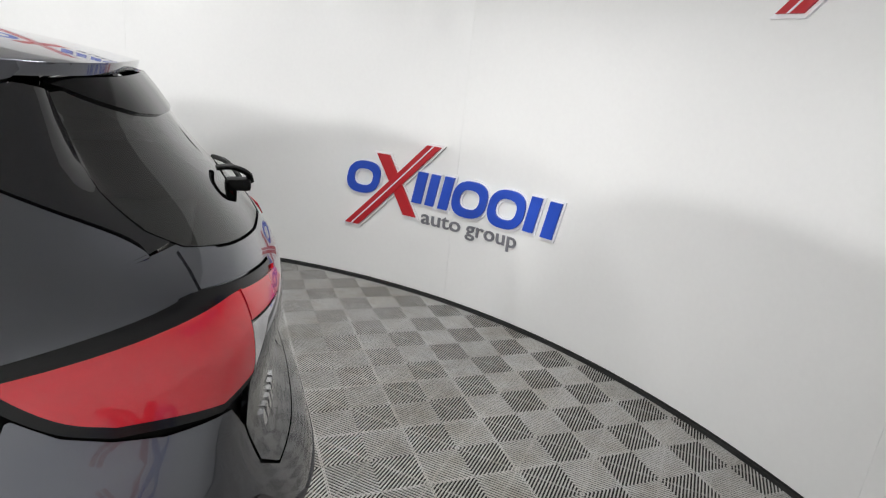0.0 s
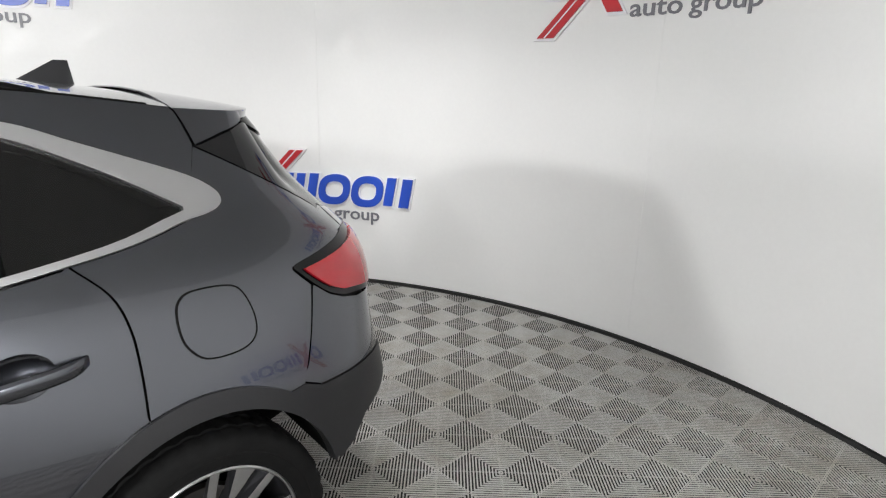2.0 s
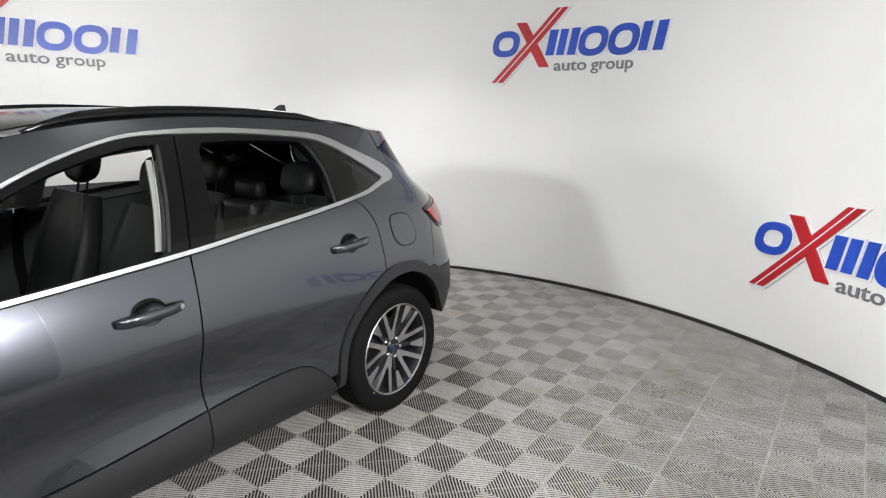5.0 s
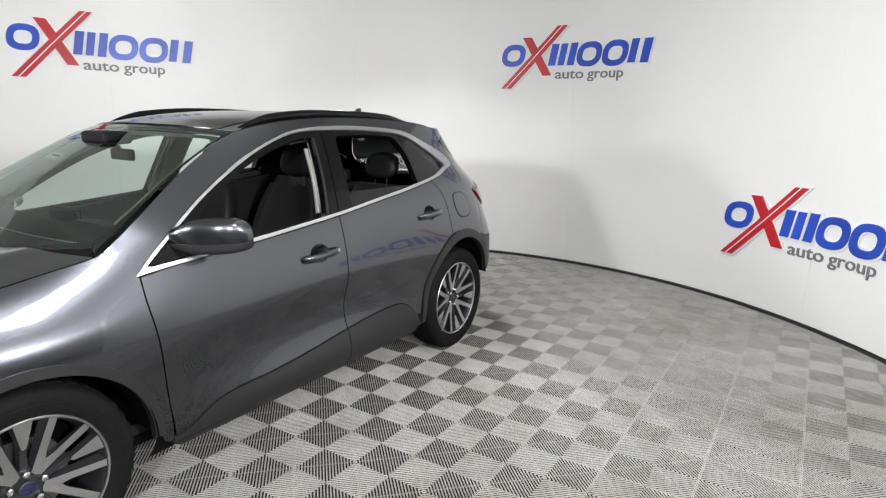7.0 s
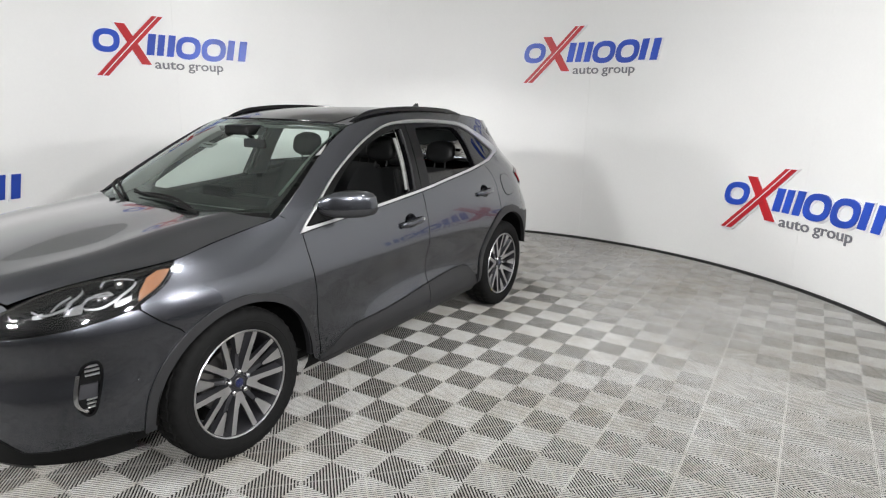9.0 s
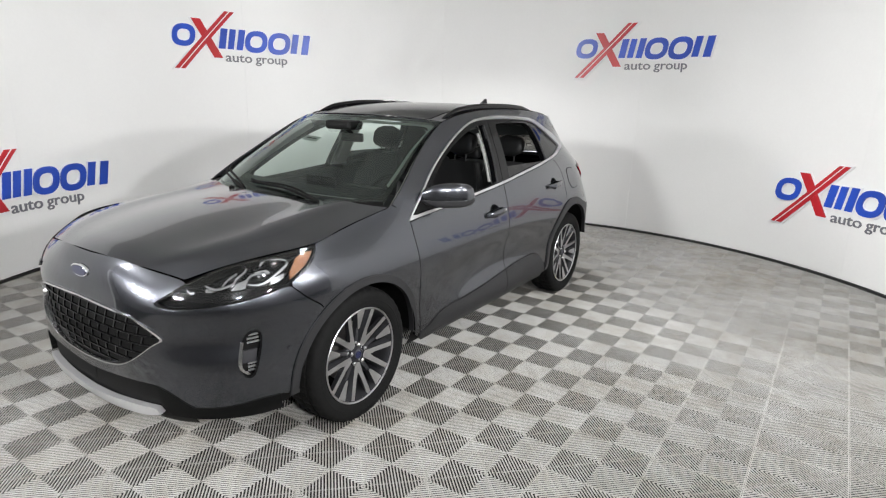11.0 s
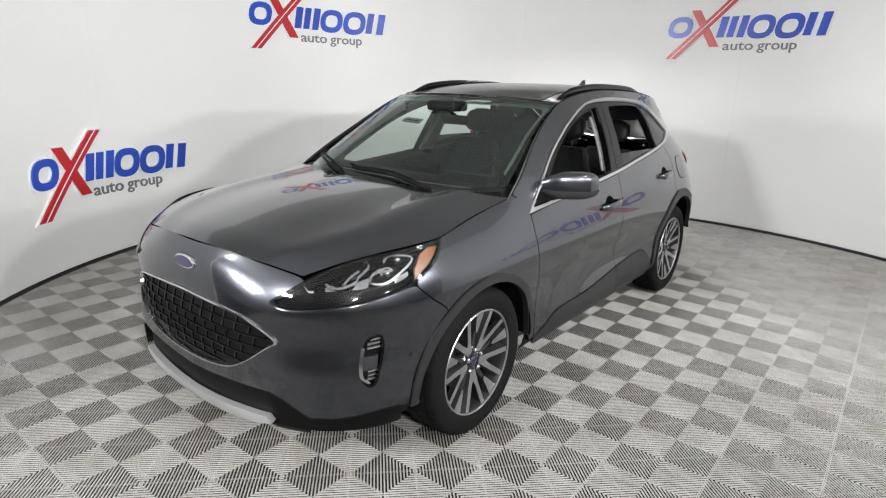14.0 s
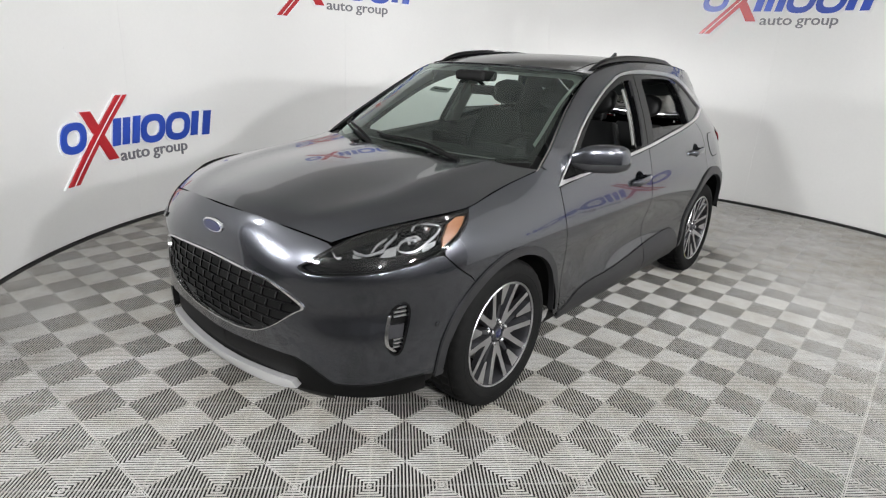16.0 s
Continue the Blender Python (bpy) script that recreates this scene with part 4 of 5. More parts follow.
ws_low = [np.array(p) for p in ((1.238, 0.0, 1.090), (1.225, 0.25, 1.090), (1.170, 0.52, 1.092), (1.00, 0.737, 1.098))]
ws_v = Spline([0, 0.34, 0.70, 1.0])
ws_low = np.array(ws_low)
wedge = Spline(np.linspace(0, 1, len(WS_EDGE)))
WS3 = np.array([side(*sx(x, z))[0] for x, z in WS_EDGE])
head_x = lambda v: 0.40 - 0.13 * np.abs(v) ** 2
head_z = lambda v: 1.548 - 0.020 * np.abs(v) ** 2


def screen(s, v):
    s, v = np.asarray(s, float), np.abs(np.asarray(v, float))
    low = [ws_v.at(ws_low[:, k], v) for k in range(3)]
    edge = [wedge.at(WS3[:, k], s) for k in range(3)]
    up = [head_x(v), v * WS3[-1, 1], head_z(v)]
    e0, e1 = WS3[0], WS3[-1]
    out = []
    for k in range(3):
        flat = low[k] + (up[k] - low[k]) * s
        line = e0[k] + (e1[k] - e0[k]) * s
        out.append(flat + (edge[k] - line) * v ** 2)
    bow = 0.030 * 4 * s * (1 - s) * (1 - v ** 2)
    out[0] = out[0] + bow * 0.5
    out[2] = out[2] + bow * 0.85
    return np.stack(out, 1)


grid = [(s, 0.0005) for s in np.linspace(0.0, 0.995, 20)] + [(0.995, v) for v in np.linspace(0.05, 0.985, 12)] + [(s, 0.996) for s in np.linspace(0.97, 0.0, 20)] + [(0.0, v) for v in np.linspace(0.95, 0.05, 12)]
glass_obs = panel("windscreen", grid, screen, M_WINDSHIELD, car, step=0.05, thick=0, flip=True, label="green-tinted windscreen")
inner = rounded([(0.045, 0.0), (0.045, 0.45), (0.05, 0.88), (0.10, 0.955), (0.35, 0.973), (0.70, 0.975), (0.90, 0.958), (0.958, 0.84), (0.966, 0.45), (0.966, 0.0)], 5)
lining = rounded([(0.16, 0.930), (0.35, 0.940), (0.70, 0.940), (0.86, 0.912), (0.918, 0.80), (0.926, 0.45), (0.926, 0.0)], 5)
edge = rounded([(0.975, 0.0), (0.975, 0.45), (0.967, 0.85), (0.91, 0.95), (0.70, 0.965), (0.35, 0.963), (0.14, 0.95)], 5)
panel("windscreen_lining", lining + edge, screen, M_LINER, car, step=0.05, off=-0.022, thick=0, flip=True, label="pale pillar and headliner edge trim")
frit = [(s, v) for s, v in inner] + [(0.992, 0.0)] + [(0.992, v) for v in np.linspace(0.1, 0.985, 10)] + [(s, 0.994) for s in np.linspace(0.96, 0.0, 20)] + [(0.002, v) for v in np.linspace(0.95, 0.0, 10)]
panel("windscreen_frit", frit, screen, M_GLOSS, car, step=0.05, off=-0.004, thick=0, flip=True, label="black printed windscreen border")

roof_ez = curve_fn(ROOF_EDGE[::-1])
roof_cz = curve_fn([(-1.50, 1.585), (-1.2, 1.612), (-0.8, 1.630), (-0.4, 1.631), (0.0, 1.612), (0.2, 1.588), (0.40, 1.550)])
XS = np.linspace(-1.50, 0.27, 60)
YE = np.array([side(*sx(x, float(roof_ez(x))))[0][1] for x in XS])


def roof(x, v):
    """x is the distance along the middle line; the front edge bows back towards the sides."""
    x, v = np.asarray(x, float), np.abs(np.asarray(v, float))
    xx = x - 0.13 * v ** 2 * np.clip((x + 0.4) / 0.8, 0, 1)
    ye = np.interp(xx, XS, YE)
    ez, cz = roof_ez(xx), roof_cz(x)
    return np.stack([xx, ye * v, ez + (cz - ez) * (1 - v ** 2.6)], 1)


half = [(x, 0.0005) for x in np.linspace(0.395, -1.462, 30)] + [(-1.462, v) for v in np.linspace(0.1, 0.985, 10)] + [(x, 0.988) for x in np.linspace(-1.43, 0.395, 30)] + [(0.395, v) for v in np.linspace(0.95, 0.05, 10)]
panel("roof", half, roof, M_PAINT, car, step=0.05, flip=False)
half = [(0.385, 0.0005), (0.385, 0.80), (0.35, 0.83), (-0.90, 0.83), (-0.95, 0.78), (-0.95, 0.0005)]
panel("glass_roof", half, roof, M_GLOSS, car, step=0.05, off=0.003, thick=0.004, label="black panoramic glass roof")
# spoiler over the tailgate window
SP_S = np.linspace(0, 1, 13)
SP_E = np.array([side(*sx(-1.466 - 0.238 * k, 1.548 - 0.013 * k))[0] for k in SP_S])


def spoil(s, v):
    """Upper skin: its side edge lies on the body, its rear edge bows back to the middle."""
    s, v = np.asarray(s, float), np.abs(np.asarray(v, float))
    ex, ye, ez = (np.interp(s, SP_S, SP_E[:, k]) for k in range(3))
    x = ex - 0.126 * s * (1 - v ** 4)
    cz = 1.600 - 0.040 * s - 0.018 * s ** 2
    return np.stack([x, ye * v, ez + (cz - ez) * (1 - v ** 2.6)], 1)


sq = [(s, 0.0005) for s in np.linspace(0, 1, 12)] + [(1, v) for v in np.linspace(0.08, 0.99, 12)] + [(s, 1.0) for s in np.linspace(0.95, 0, 12)] + [(0, v) for v in np.linspace(0.95, 0.05, 12)]
panel("spoiler", sq, spoil, M_PAINT, car, step=0.05, thick=0.004, flip=True)
panel("spoiler_side", flank([(-1.466 - 0.238 * k, 1.548 - 0.013 * k) for k in SP_S] + [(-1.709, 1.522), (-1.700, 1.509), (-1.60, 1.480), (-1.503, 1.452), (-1.486, 1.508), (-1.474, 1.537)]), side, M_PAINT, car, thick=0.012)
lip_v = [(0.0, v) for v in np.linspace(0.0005, 1, 16)] + [(1.0, v) for v in np.linspace(1, 0.0005, 16)]
panel("spoiler_lip", lip_v, lambda t, v: spoil(np.ones_like(np.asarray(v, float)), v) - np.stack([-0.006 * np.asarray(t), 0 * np.asarray(t), 0.024 * np.asarray(t)], 1), M_PAINT, car, step=0.1, thick=0)
# painted corner under the seams between quarter, tailgate and lamp
panel("tail_corner", tail([(0.70, 1.150), (0.70, 1.205), (0.58, 1.216), (0.50, 1.222), (0.44, 1.200), (0.44, 1.135), (0.57, 1.150)]), side, M_PAINT, car, off=-0.004, thick=0)

# ---- nose: bumper, grille, lamps ----
def nose3(pts):
    """(u, z) for rough (x, y, z) points near the nose and front corner."""
    out = []
    for x, y, z in pts:
        us = np.linspace(0, SU[8], 900)
        p = side(us, np.full(900, z))
        out.append((us[int(np.argmin((p[:, 0] - x) ** 2 + (p[:, 1] - y) ** 2))], z))
    return out


HEAD_LOW = nose3([(2.220, 0.510, 0.820), (2.212, 0.545, 0.800), (2.186, 0.606, 0.797), (2.084, 0.735, 0.810), (1.935, 0.827, 0.834), (1.814, 0.863, 0.862), (1.698, 0.866, 0.913), (1.632, 0.848, 0.962), (1.607, 0.828, 1.000)])
HEAD_TOP = nose3([(1.620, 0.825, 1.003), (1.726, 0.808, 0.996), (1.847, 0.767, 0.985), (1.939, 0.712, 0.968), (2.031, 0.655, 0.940), (2.129, 0.600, 0.896), (2.192, 0.547, 0.848)])
head = rounded(HEAD_LOW, 4) + rounded(HEAD_TOP, 4)
GR_TOP = [(0.001, 0.765), (0.10, 0.762), (0.21, 0.757), (0.30, 0.751), (0.389, 0.742), (0.466, 0.715), (0.517, 0.685), (0.543, 0.662)]
GR_LOW = [(0.540, 0.650), (0.505, 0.628), (0.416, 0.560), (0.305, 0.500), (0.182, 0.472), (0.10, 0.465), (0.001, 0.462)]
grille_out = nose(rounded(GR_TOP, 4) + rounded(GR_LOW, 4))
PAINT_LOW = nose([(0.001, 0.410), (0.12, 0.414), (0.234, 0.424), (0.33, 0.433), (0.413, 0.440), (0.497, 0.444), (0.56, 0.420), (0.599, 0.394)]) + nose3([(2.168, 0.654, 0.352), (2.10, 0.735, 0.350), (2.062, 0.766, 0.353), (1.95, 0.83, 0.368), (1.880, 0.86, 0.364)])
d = PAINT_LOW + [sx(x, z) for x, z in lip(WF, 1, -2, a_end, 20, -0.01)][0:]
d += [sx(1.660, 0.735), sx(1.735, 0.79), sx(1.800, 0.853)]
d += [p for p in rounded(HEAD_LOW, 4)[::-1] if p[0] < nose3([(1.83, 0.86, 0.86)])[0][0]]
d += HEAD_TOP[::-1][:2]
# upper edge, just in front of the bonnet
for v in np.linspace(0.99, 0.0, 16):
    bx, by, bz = hood(np.array([0.0]), np.array([v]))[0]
    zz = np.linspace(bz - 0.03, bz + 0.03, 61)
    xx = np.array([side(*fy(max(by, 0.001), z))[0][0] for z in zz])
    j = int(np.argmin(abs(xx - bx - 0.004)))
    d.append(fy(max(by, 0.001), float(zz[j])))
d = [(u, z) for u, z in d]
fog = nose3([(1.981, 0.828, 0.690), (2.012, 0.812, 0.668), (2.030, 0.80, 0.62), (2.040, 0.795, 0.565), (2.036, 0.798, 0.520), (2.010, 0.814, 0.480), (1.982, 0.83, 0.490), (1.962, 0.838, 0.56), (1.946, 0.845, 0.640), (1.955, 0.84, 0.682)])
fog = rounded(fog, 3, closed=True)
panel("front_bumper", d, side, M_PAINT, car, holes=[grille_out, fog], step=0.03, thick=0.03)
# grille: bright rim, dark well and honeycomb of blades
panel("grille_rim", grille_out, side, M_BRIGHT, car, holes=[nose([(max(y - 0.0 if y < 0.4 else y - 0.012 * (y - 0.4) / 0.14, 0.0005), 0.612 + (z - 0.612) * 0.945) for y, z in rounded(GR_TOP, 4) + rounded(GR_LOW, 4)])], step=0.03, off=0.006, thick=0.03, label="bright chrome grille rim")
panel("grille_well", grille_out, side, M_BLACK, car, off=-0.07, thick=0, step=0.05)
g_top = curve_fn(sorted({y: z for y, z in GR_TOP}.items()))
g_low = curve_fn(sorted({y: z for y, z in GR_LOW}.items()))


def on_nose(y, z, off):
    u = fy(abs(y), z)
    p = side(*u)[0]
    return Vector((p[0] - off, y, z))


rows_z = [0.490 + 0.041 * i for i in range(7)]
for i, z in enumerate(rows_z):
    ys = [y for y in np.linspace(0, 0.53, 54) if g_low(y) + 0.008 < z < g_top(y) - 0.008]
    if len(ys) < 3:
        continue
    ym = max(ys)
    line = [on_nose(y, z, 0.022) for y in np.linspace(-ym, ym, 41)]
    bm = bmesh.new()
    rings = [[(p.x + a, p.y, p.z + b) for a, b in ((0.008, -0.002), (0.008, 0.003), (-0.03, 0.007), (-0.03, -0.006))] for p in line]
    loft(bm, rings)
    # short upright webs, staggered from row to row, up to the next blade
    y = -ym + (0.0 if i % 2 else 0.0375)
    while y < ym:
        za, zb = z, z + 0.041
        if zb < float(g_top(abs(y))) - 0.004:
            a, b = on_nose(y - 0.006, za, 0.022), on_nose(y + 0.006, zb, 0.022)
            for sgn in (1,):
                w = 0.005
                r0 = [(a.x + 0.006, y - 0.012 - w, za), (a.x + 0.006, y - 0.012 + w, za), (a.x - 0.03, y - 0.012 + w, za), (a.x - 0.03, y - 0.012 - w, za)]
                r1 = [(b.x + 0.006, y - w, zb), (b.x + 0.006, y + w, zb), (b.x - 0.03, y + w, zb), (b.x - 0.03, y - w, zb)]
                loft(bm, [r0, r1])
        y += 0.075
    part("grille_blade", bm, M_GLOSS, car)
# oval badge, left plain
bm = bmesh.new()
for r, t0, t1 in ((1.0, 0.0, 0.008),):
    loft(bm, [[(2.266 + t, 0.075 * k * math.cos(2 * math.pi * i / 32), 0.876 + 0.030 * k * math.sin(2 * math.pi * i / 32)) for i in range(32)] for t, k in ((0.0, 1.0), (0.010, 1.0), (0.013, 0.93))])
badge = part("badge", bm, M_BRIGHT, car, "plain oval badge, blue with a chrome rim", smooth=True, edge_split=30)
bm = bmesh.new()
loft(bm, [[(2.266 + t, 0.066 * k * math.cos(2 * math.pi * i / 32), 0.876 + 0.0235 * k * math.sin(2 * math.pi * i / 32)) for i in range(32)] for t, k in ((0.012, 1.0), (0.0155, 0.97))])
part("badge_field", bm, M_EMBLEM, badge)
# lower intake, skid strip and dark valance
SK_TOP = [(0.001, 0.297), (0.15, 0.303), (0.304, 0.317), (0.42, 0.326), (0.485, 0.330)]
SK_LOW = [(0.505, 0.305), (0.42, 0.285), (0.30, 0.272), (0.15, 0.258), (0.001, 0.254)]
d = PAINT_LOW[:8] + nose([(0.585, 0.36), (0.545, 0.335)] + SK_TOP[::-1])
panel("lower_intake", d, side, M_BLACK, car, off=-0.05, thick=0, step=0.04)
for z in (0.318, 0.342):
    tube("intake_blade", [on_nose(y, z, 0.03) for y in np.linspace(-0.40, 0.40, 21)], 0.005, M_GLOSS, car, seg=6)
panel("skid_strip", nose(rounded(SK_TOP, 3) + rounded(SK_LOW, 3)), side, M_SILVER, car, off=0.012, thick=0.03, label="silver painted skid strip")
d = PAINT_LOW[5:] + [sx(1.845, 0.275)] + nose3([(1.93, 0.82, 0.275), (2.088, 0.73, 0.290), (2.17, 0.64, 0.300)]) + nose([(0.56, 0.310), (0.54, 0.335), (0.52, 0.355)])
panel("front_valance", d, side, M_BLACK, car, off=0.004, thick=0.03)
panel("front_undertray", nose([(0.001, 0.252), (0.15, 0.256), (0.30, 0.268), (0.45, 0.29), (0.545, 0.312), (0.62, 0.30), (0.60, 0.21), (0.3, 0.20), (0.001, 0.20)]), side, M_BLACK, car, off=-0.03, thick=0)
# fog lamp: dark pocket with ribbed chrome trim
panel("fog_pocket", fog, side, M_GLOSS, car, off=-0.035, thick=0, step=0.02)
panel("fog_rim", fog, side, M_GLOSS, car, holes=[shrink(fog, 0.010)], off=0.003, thick=0.04, step=0.02)
ch = rounded(nose3([(2.022, 0.803, 0.640), (2.034, 0.797, 0.575), (2.030, 0.80, 0.525), (2.006, 0.815, 0.497)]), 5)
panel("fog_chrome", [(u - 0.006, z) for u, z in ch] + [(u + 0.008, z) for u, z in ch[::-1]], side, M_BRIGHT, car, off=0.004, thick=0.02, step=0.02, label="chrome fog lamp trim")
for k in range(6):
    z = 0.505 + 0.016 * k if k < 3 else 0.628 + 0.016 * (k - 3)
    a, b = nose3([(2.005, 0.815, z), (1.958, 0.84, z)])
    panel("fog_rib", [(a[0], z), (b[0], z + 0.004), (b[0], z + 0.010), (a[0], z + 0.006)], side, M_CHROME, car, off=-0.012, thick=0.012, step=0.03)
lb = nose3([(2.020, 0.805, 0.600), (2.028, 0.80, 0.545), (1.975, 0.833, 0.548), (1.966, 0.836, 0.602)])
panel("fog_lens", lb, side, M_POCKET, car, off=-0.010, thick=0.02, step=0.02, label="clear fog lamp lens")
# bright ledge under the headlamp
tl = nose3([(2.226, 0.500, 0.812), (2.214, 0.540, 0.786), (2.190, 0.607, 0.778), (2.085, 0.736, 0.795), (1.92, 0.84, 0.820), (1.84, 0.86, 0.845)])
panel("headlamp_ledge", rounded(tl, 4) + [(u, z - 0.003) for u, z in rounded(HEAD_LOW, 4)[::-1] if u < tl[-1][0]], side, M_PAINT, car, off=0.008, thick=0.03, step=0.025)
# headlamp: black bowl, chrome modules, amber end, clear lens
panel("headlamp_bowl", head, side, M_GLOSS, car, off=-0.055, thick=0, step=0.03)
panel("headlamp_edge", head, side, M_BLACK, car, holes=[shrink(head, 0.010)], off=0.0, thick=0.06, step=0.03)
for s_list, w in (([(1.962, 0.708, 0.962), (1.939, 0.738, 0.960), (1.945, 0.750, 0.940), (1.990, 0.742, 0.912), (2.009, 0.747, 0.895), (2.065, 0.712, 0.878), (2.090, 0.669, 0.892)], 0.0045),
                  ([(1.889, 0.779, 0.955), (1.858, 0.778, 0.977), (1.788, 0.817, 0.968), (1.779, 0.830, 0.950), (1.850, 0.826, 0.910), (1.915, 0.816, 0.884), (1.962, 0.783, 0.892), (1.935, 0.775, 0.922), (1.873, 0.812, 0.926)], 0.0045),
                  ([(2.140, 0.605, 0.885), (2.140, 0.632, 0.865), (2.128, 0.645, 0.866)], 0.004),
                  ([(1.975, 0.732, 0.932), (2.015, 0.725, 0.912), (2.045, 0.722, 0.888)], 0.004)):
    c = rounded(nose3(s_list), 5)
    panel("reflector_hook", [(u - w * 0.5, z + w * 0.8) for u, z in c] + [(u + w * 0.5, z - w * 0.8) for u, z in c[::-1]], side, M_REFLECT, car, off=-0.010, thick=0.022, step=0.02)
for cx, cy, cz, r in ((2.02, 0.735, 0.900, 0.016), (1.845, 0.805, 0.945, 0.020), (1.90, 0.80, 0.905, 0.018)):
    p = side(*nose3([(cx, cy, cz)])[0])[0]
    for s in (1, -1):
        bm = bmesh.new()
        bmesh.ops.create_uvsphere(bm, u_segments=18, v_segments=10, radius=r)
        bmesh.ops.transform(bm, matrix=Matrix.Translation((p[0] - 0.030, s * (p[1] - 0.028), p[2])), verts=bm.verts[:])
        part("projector_lens", bm, M_BRIGHT, car, smooth=True)
for pts in ([(2.00, 0.76, 0.905), (1.955, 0.775, 0.915), (1.97, 0.78, 0.880), (2.03, 0.745, 0.872)], [(2.10, 0.67, 0.885), (2.07, 0.69, 0.895), (2.075, 0.70, 0.872), (2.105, 0.68, 0.868)], [(1.93, 0.79, 0.940), (1.87, 0.80, 0.945), (1.86, 0.82, 0.930), (1.92, 0.81, 0.915)], [(1.86, 0.82, 0.905), (1.80, 0.845, 0.915), (1.81, 0.85, 0.890), (1.87, 0.835, 0.880)]):
    panel("reflector_facet", nose3(pts), side, M_BRIGHT, car, off=-0.034, thick=0.012, step=0.02)
amber = nose3([(1.731, 0.833, 0.966), (1.680, 0.825, 0.985), (1.632, 0.839, 0.982), (1.660, 0.850, 0.955), (1.705, 0.86, 0.925), (1.790, 0.858, 0.885), (1.775, 0.85, 0.920)])
panel("amber_reflector", amber, side, M_AMBER, car, off=-0.012, thick=0.015, step=0.02, label="amber side reflector")
panel("headlamp_lens", shrink(head, 0.004), side, M_LENS, car, off=0.003, thick=0, step=0.03, label="clear headlamp lens")
# small parking sensor on the bumper corner
bm = bmesh.new()
p = side(*sx(1.83, 0.575))[0]
lathe(bm, [(0.0, 0.004), (0.010, 0.004), (0.012, 0.0)], 16)
for s in (1, -1):
    b2 = bm.copy()
    bmesh.ops.transform(b2, matrix=Matrix.Translation((p[0], s * p[1], p[2])) @ Matrix.Diagonal((1, s, 1, 1)), verts=b2.verts[:])
    part("parking_sensor", b2, M_PAINT, car)
bm.free()

# ---- wheels ----
def wheel_at(x, s):
    """Alloy wheel with five split spokes and five wedge spokes; s = 1 left, -1 right."""
    root = new("wheel")
    root.parent, root.location = car, (x, s * 0.785, WZ)
    root.rotation_euler = (0, 0, 0 if s > 0 else math.pi)
    turn = Matrix.Rotation(radians(17 if x > 0 else -8), 4, "Y")
    # tyre with a blocked shoulder
    bm = bmesh.new()
    seg = 120
    prof = [(0.252, 0.088), (0.262, 0.100), (0.285, 0.108), (0.315, 0.110), (0.338, 0.105), (0.350, 0.096), (0.3565, 0.086), (0.3600, 0.066), (0.3535, 0.062), (0.3535, 0.056), (0.3615, 0.052), (0.3620, 0.008), (0.3550, 0.004), (0.3550, -0.004), (0.3620, -0.008), (0.3615, -0.052), (0.3535, -0.056), (0.3535, -0.062), (0.3600, -0.066), (0.350, -0.096), (0.315, -0.110), (0.252, -0.095)]
    rows = lathe(bm, prof, seg)
    for k in (5, 6, 7, 10, 11, 14, 15, 18):
        for i in range(0, seg, 3):
            j = (i + (1 if k > 12 else 0)) % seg
            v = rows[k][j]
            f = 1 - 0.0065 / math.hypot(v.co.x, v.co.z)
            v.co.x, v.co.z = v.co.x * f, v.co.z * f
    for v in bm.verts:
        if v.co.z < -0.3585:
            v.co.z = -0.3600
    part("tyre", bm, M_TYRE, root, smooth=True, edge_split=35)
    # fine raised ring on the sidewall
    bm = bmesh.new()
    lathe(bm, [(0.298, 0.1085), (0.300, 0.1108), (0.303, 0.1108), (0.305, 0.1095)], 96)
    part("sidewall_ring", bm, M_TYRE, root, smooth=True)
    # rim
    bm = bmesh.new()
    lathe(bm, [(0.256, 0.086), (0.259, 0.098), (0.255, 0.102), (0.2505, 0.100), (0.249, 0.095)], 96)
    part("rim", bm, M_ALLOY, root, smooth=True, edge_split=40, label="machined alloy rim")
    bm = bmesh.new()
    lathe(bm, [(0.249, 0.095), (0.243, 0.085), (0.236, 0.060), (0.228, -0.08), (0.250, -0.10)], 72)
    part("barrel", bm, M_POCKET, root, smooth=True)

    def spoke(name, outline, y_in, y_out, depth, label=""):
        """outline: (radius, across) pairs, bright face and dark sides."""
        v, f, m = [], [], []
        n = len(outline)
        for r, w in outline:
            h = y_in + (y_out - y_in) * min(max((r - 0.05) / 0.195, 0), 1) ** 1.3
            v.append((r, h, w))
        for r, w in outline:
            h = y_in + (y_out - y_in) * min(max((r - 0.05) / 0.195, 0), 1) ** 1.3
            v.append((r * 1.0, h - depth, w * 1.25))
        f.append(tuple(range(n)))
        for i in range(n):
            j = (i + 1) % n
            f.append((i, i + n, j + n, j))
        return v, f

    def add(name, parts, angle, faces_mat):
        vv, ff, mm = [], [], []
        for v, f in parts:
            b = len(vv)
            vv += v
            ff += [tuple(b + i for i in q) for q in f]
            mm += [faces_mat] + [1] * (len(f) - 1)
        ob = mesh_of(name, [Matrix.Rotation(radians(angle), 4, "Y") @ turn @ Vector(p) for p in vv], ff, [M_ALLOY, M_POCKET], parent=root)
        for p, i in zip(ob.data.polygons, mm):
            p.material_index = i
        bm = bmesh.new()
        bm.from_mesh(ob.data)
        bmesh.ops.recalc_face_normals(bm, faces=bm.faces[:])
        bm.to_mesh(ob.data)
        bm.free()

    t = math.tan(radians(15.5))
